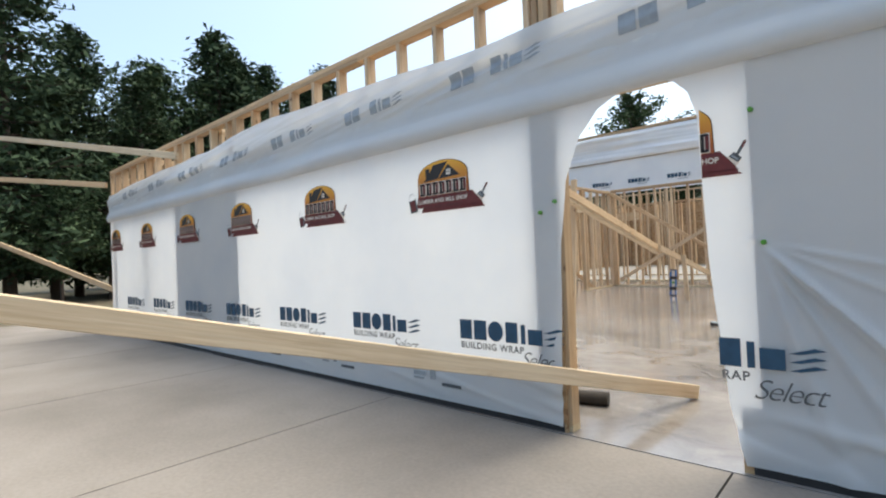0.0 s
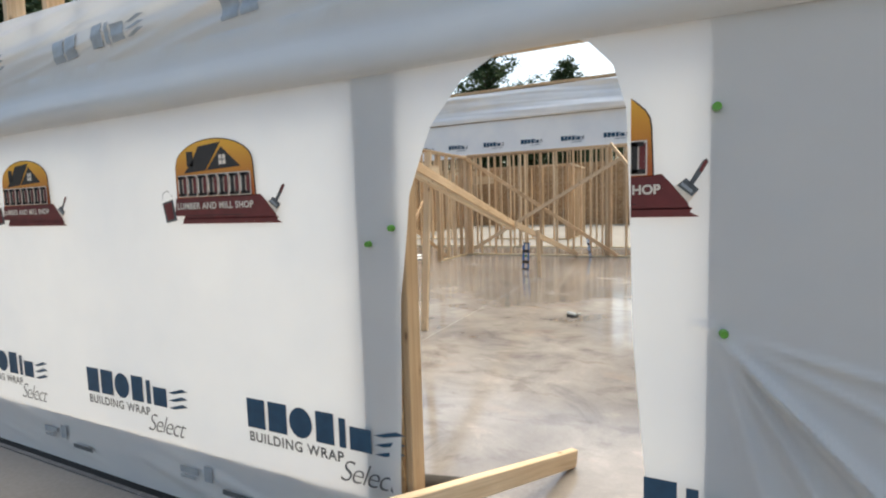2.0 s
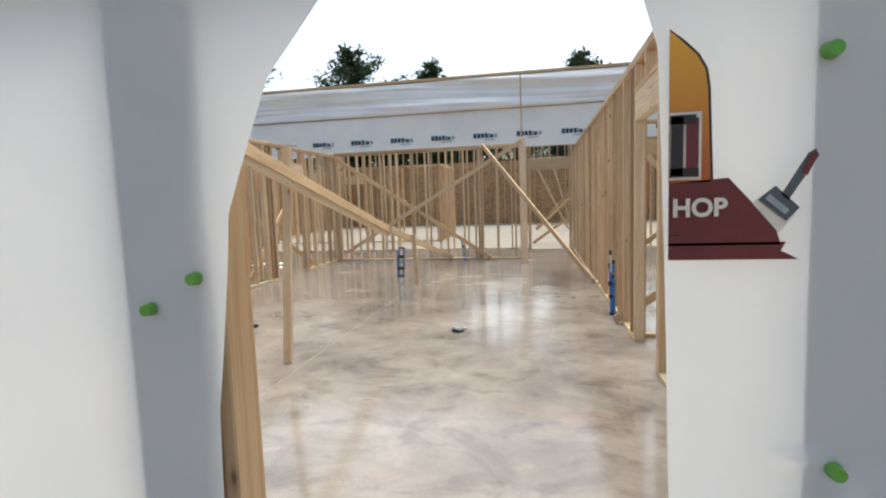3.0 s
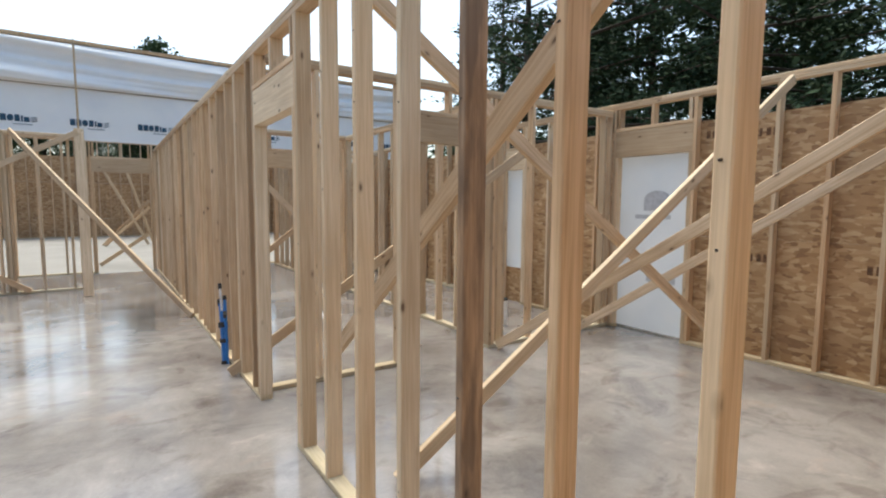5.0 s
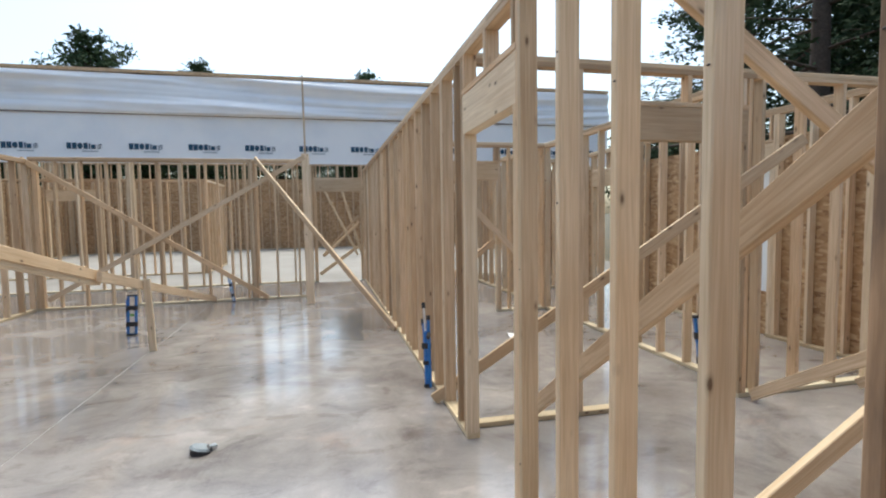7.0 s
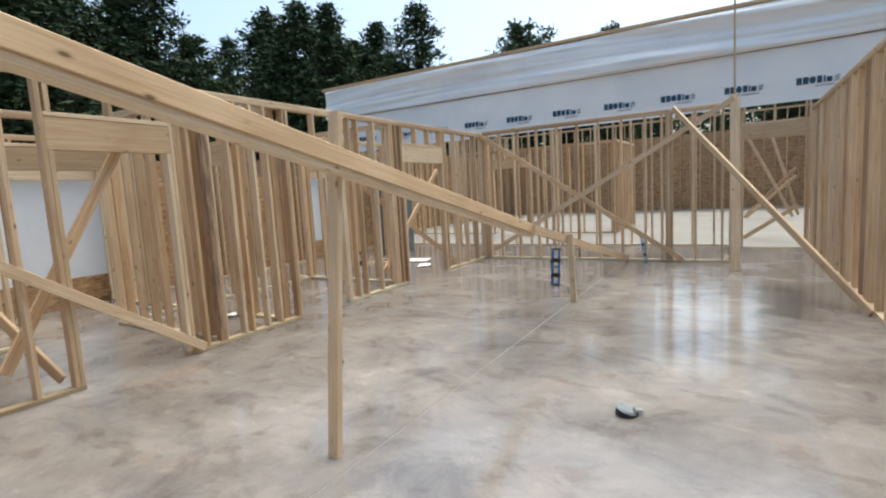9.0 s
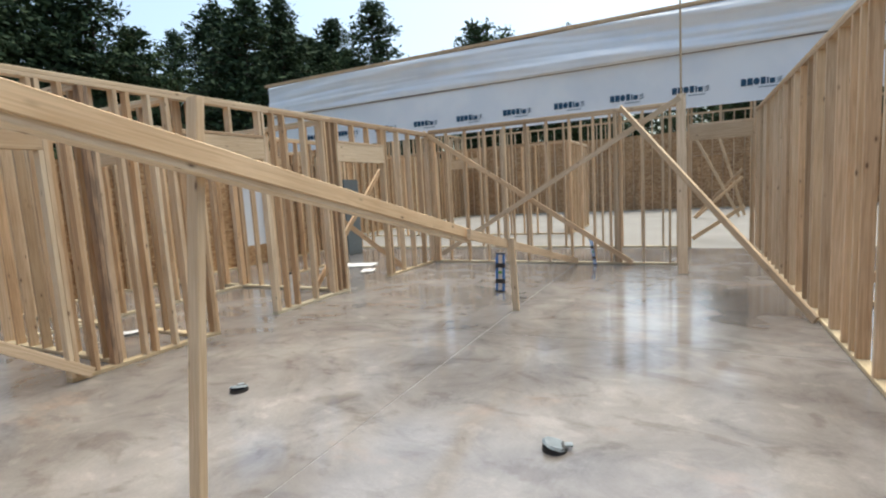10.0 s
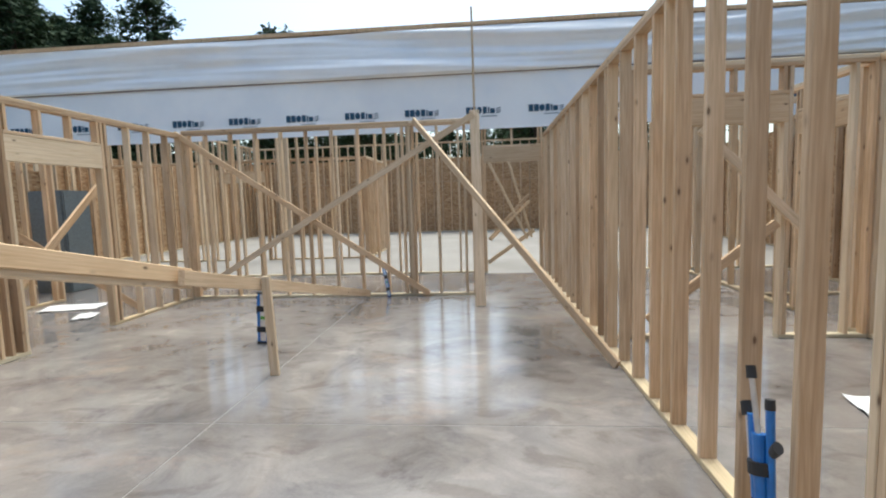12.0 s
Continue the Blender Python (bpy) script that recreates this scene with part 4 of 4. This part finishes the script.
# ---- trees ----
def tree_mesh(seed, height, conifer=True, open_crown=False):
    r = random.Random(seed)
    tv, tf = [], []

    def limb(p0, p1, r0, r1, n=6):
        ax = (Vector(p1) - Vector(p0))
        q = ax.to_track_quat("Z", "Y")
        base = len(tv)
        for p, rad in ((p0, r0), (p1, r1)):
            for i in range(n):
                a = 2 * math.pi * i / n
                tv.append(tuple(Vector(p) + q @ Vector((rad * math.cos(a), rad * math.sin(a), 0))))
        tf.extend([(base + i, base + (i + 1) % n, base + n + (i + 1) % n, base + n + i) for i in range(n)])

    steps = 7
    pts = [Vector((0.25 * noise.noise(Vector((k, seed, 0))), 0.25 * noise.noise(Vector((k, seed, 5))), height * k / steps)) for k in range(steps + 1)]
    base_r = height * 0.013 + 0.04
    for k in range(steps):
        limb(pts[k], pts[k + 1], base_r * (1 - k / steps * 0.92), base_r * (1 - (k + 1) / steps * 0.92), 9)
    cv, cf = [], []

    def clump(c, size, droop):
        for _ in range(4):
            d = Vector((r.gauss(0, 1), r.gauss(0, 1), r.gauss(0, 0.6) - droop)).normalized()
            s = d.cross(Vector((r.gauss(0, 1), r.gauss(0, 1), r.gauss(0, 1)))).normalized()
            a = c + Vector((r.gauss(0, 1), r.gauss(0, 1), r.gauss(0, 0.7))) * size * 0.5
            L, wd = size * r.uniform(0.6, 1.1), size * r.uniform(0.11, 0.24)
            b = len(cv)
            cv.extend([tuple(a - d * L * 0.5), tuple(a + s * wd), tuple(a + d * L * 0.6), tuple(a - s * wd)])
            cf.append((b, b + 1, b + 2, b + 3))

    low = 0.10 if conifer else 0.22
    n_limbs = (150 if conifer else 130) if not open_crown else 62
    for k in range(n_limbs):
        u = low + (1 - low) * (k + r.random()) / n_limbs
        z = u * height
        i = min(int(u * steps), steps - 1)
        base = pts[i].lerp(pts[i + 1], u * steps - i)
        if conifer:
            reach = height * 0.26 * (1 - u) ** 0.7 * r.uniform(0.55, 1.25) + 0.25
            rise = r.uniform(-0.18, 0.25)
        else:
            reach = height * 0.27 * math.sin(math.pi * min(1, (u - low) / (1 - low) * 0.82 + 0.16)) * r.uniform(0.4, 1.2) + 0.2
            rise = r.uniform(0.1, 0.8)
        a = r.uniform(0, 2 * math.pi)
        tip = base + Vector((math.cos(a) * reach, math.sin(a) * reach, rise * reach))
        limb(base, tip, 0.02 + 0.012 * reach, 0.006, 4)
        for m in range(int((9 + reach * 6.0) * (1.9 if open_crown else 1.0))):
            s = r.uniform(0.25, 1.05)
            c = base.lerp(tip, s) + Vector((r.gauss(0, 0.13), r.gauss(0, 0.13), r.gauss(0, 0.10))) * (0.6 + reach * 0.5)
            clump(c, r.uniform(0.20, 0.46) * (0.62 if open_crown else 1.0), 0.25 if conifer else 0.0)
    return tv, tf, cv, cf


def make_tree(seed, height, conifer, label, open_crown=False):
    tv, tf, cv, cf = tree_mesh(seed, height, conifer, open_crown)
    th = empty("pine_tree" if conifer else "broadleaf_tree", (0, 0, -0.2), label, "tree", "", "trees round the site")
    link_mesh("trunk", tv, tf, BARK, th, smooth=True)
    link_mesh("crown", cv, cf, NEEDLES if conifer else LEAVES, th)
    return th


KINDS = [make_tree(11, 15.0, True, "tall dark green pine with ragged outline"), make_tree(23, 13.0, True, "dark green conifer with dense crown"),
         make_tree(37, 12.0, False, "dark green broadleaf tree with open crown"), make_tree(41, 16.0, True, "tall dark pine with gaps in its crown"),
         make_tree(59, 10.0, False, "smaller dark green broadleaf tree"), make_tree(67, 17.0, True, "tall thin-crowned pine with bare limbs and gaps", True)]
FULL, DENSE, BROAD, TALL, SMALL, OPEN = range(6)
rt_ = random.Random(8)
TREES = [(FULL, -24.5, 3.4, 1.0), (DENSE, -29.0, 6.5, 1.0), (BROAD, -27.0, 9.0, 0.72), (TALL, -31.0, 2.0, 1.0), (SMALL, -24.0, 6.5, 0.55), (OPEN, 14.2, 19.2, 1.0)]
MIXED = (FULL, DENSE, TALL, BROAD, DENSE, FULL)
# west belt, low against the start and tall further on, with dark undergrowth
for k in range(22):
    TREES.append((MIXED[k % 6], -25 - rt_.uniform(0, 7), -12 + 2.5 * k + rt_.uniform(-1, 1), rt_.uniform(0.56, 0.74) if k < 9 else rt_.uniform(0.88, 1.10)))
for k in range(11):
    TREES.append((SMALL, -21.5 - rt_.uniform(0, 3), -9 + 2.7 * k, rt_.uniform(0.34, 0.46)))
for k in range(8):
    TREES.append((MIXED[(k + 2) % 6], -37 - rt_.uniform(0, 5), 2 + 5.0 * k, rt_.uniform(0.85, 1.1)))
# north-west belt ends short of the lone trees
for k in range(12):
    TREES.append((MIXED[(k * 5 + 1) % 6], -41 + 1.5 * k + rt_.uniform(-0.6, 0.6), 38 + rt_.uniform(0, 5), rt_.uniform(0.92, 1.22)))
TREES += [(BROAD, -15.6, 42.0, 1.15), (BROAD, -12.5, 43.0, 0.90), (BROAD, -9.1, 42.0, 1.04), (BROAD, 2.5, 42.0, 1.0)]
# open pines to the east
TREES += [(OPEN, 12.2, 14.8, 1.0), (OPEN, 16.5, 23.5, 0.85), (OPEN, 15.5, 11.0, 1.05), (FULL, 19.0, 16.5, 0.9), (OPEN, 17.0, 6.5, 1.0), (DENSE, 21.0, 21.5, 0.95),
          (OPEN, 16.0, 2.0, 1.0), (BROAD, 22.0, 12.0, 0.9), (DENSE, 23.0, 7.0, 0.95), (SMALL, 16.5, 26.5, 0.72), (SMALL, 18.0, 9.0, 0.5), (SMALL, 17.5, 14.0, 0.5), (SMALL, 18.5, 19.0, 0.5), (BROAD, 21.0, 1.0, 0.9), (DENSE, 24.0, 16.0, 1.0), (FULL, 25.0, 24.0, 0.9)]
# low dark wood behind the far wall
for k in range(17):
    TREES.append(((SMALL, BROAD)[k % 2], -25 + 2.6 * k + rt_.uniform(-0.6, 0.6), 47 + rt_.uniform(0, 5), (0.80, 0.62)[k % 2] * rt_.uniform(0.92, 1.06)))
for k in range(4):
    TREES.append((FULL, -22 + 14 * k, -30 - rt_.uniform(0, 6), 1.0))
for k, (kind, tx, ty, ts) in enumerate(TREES[6:]):
    broad = ts * (1.0 if kind in (SMALL, BROAD) else 1.28)
    KINDS[kind].scale = (broad, broad, ts * rt_.uniform(0.94, 1.06))
    copy_thing(KINDS[kind], pose(tx, ty, -0.2, 0, 0, rt_.uniform(0, 360)))
for kind, tx, ty, ts in TREES[:6]:
    KINDS[kind].location, KINDS[kind].rotation_euler.z, KINDS[kind].scale = (tx, ty, -0.2), kind * 1.3, (ts, ts, ts)
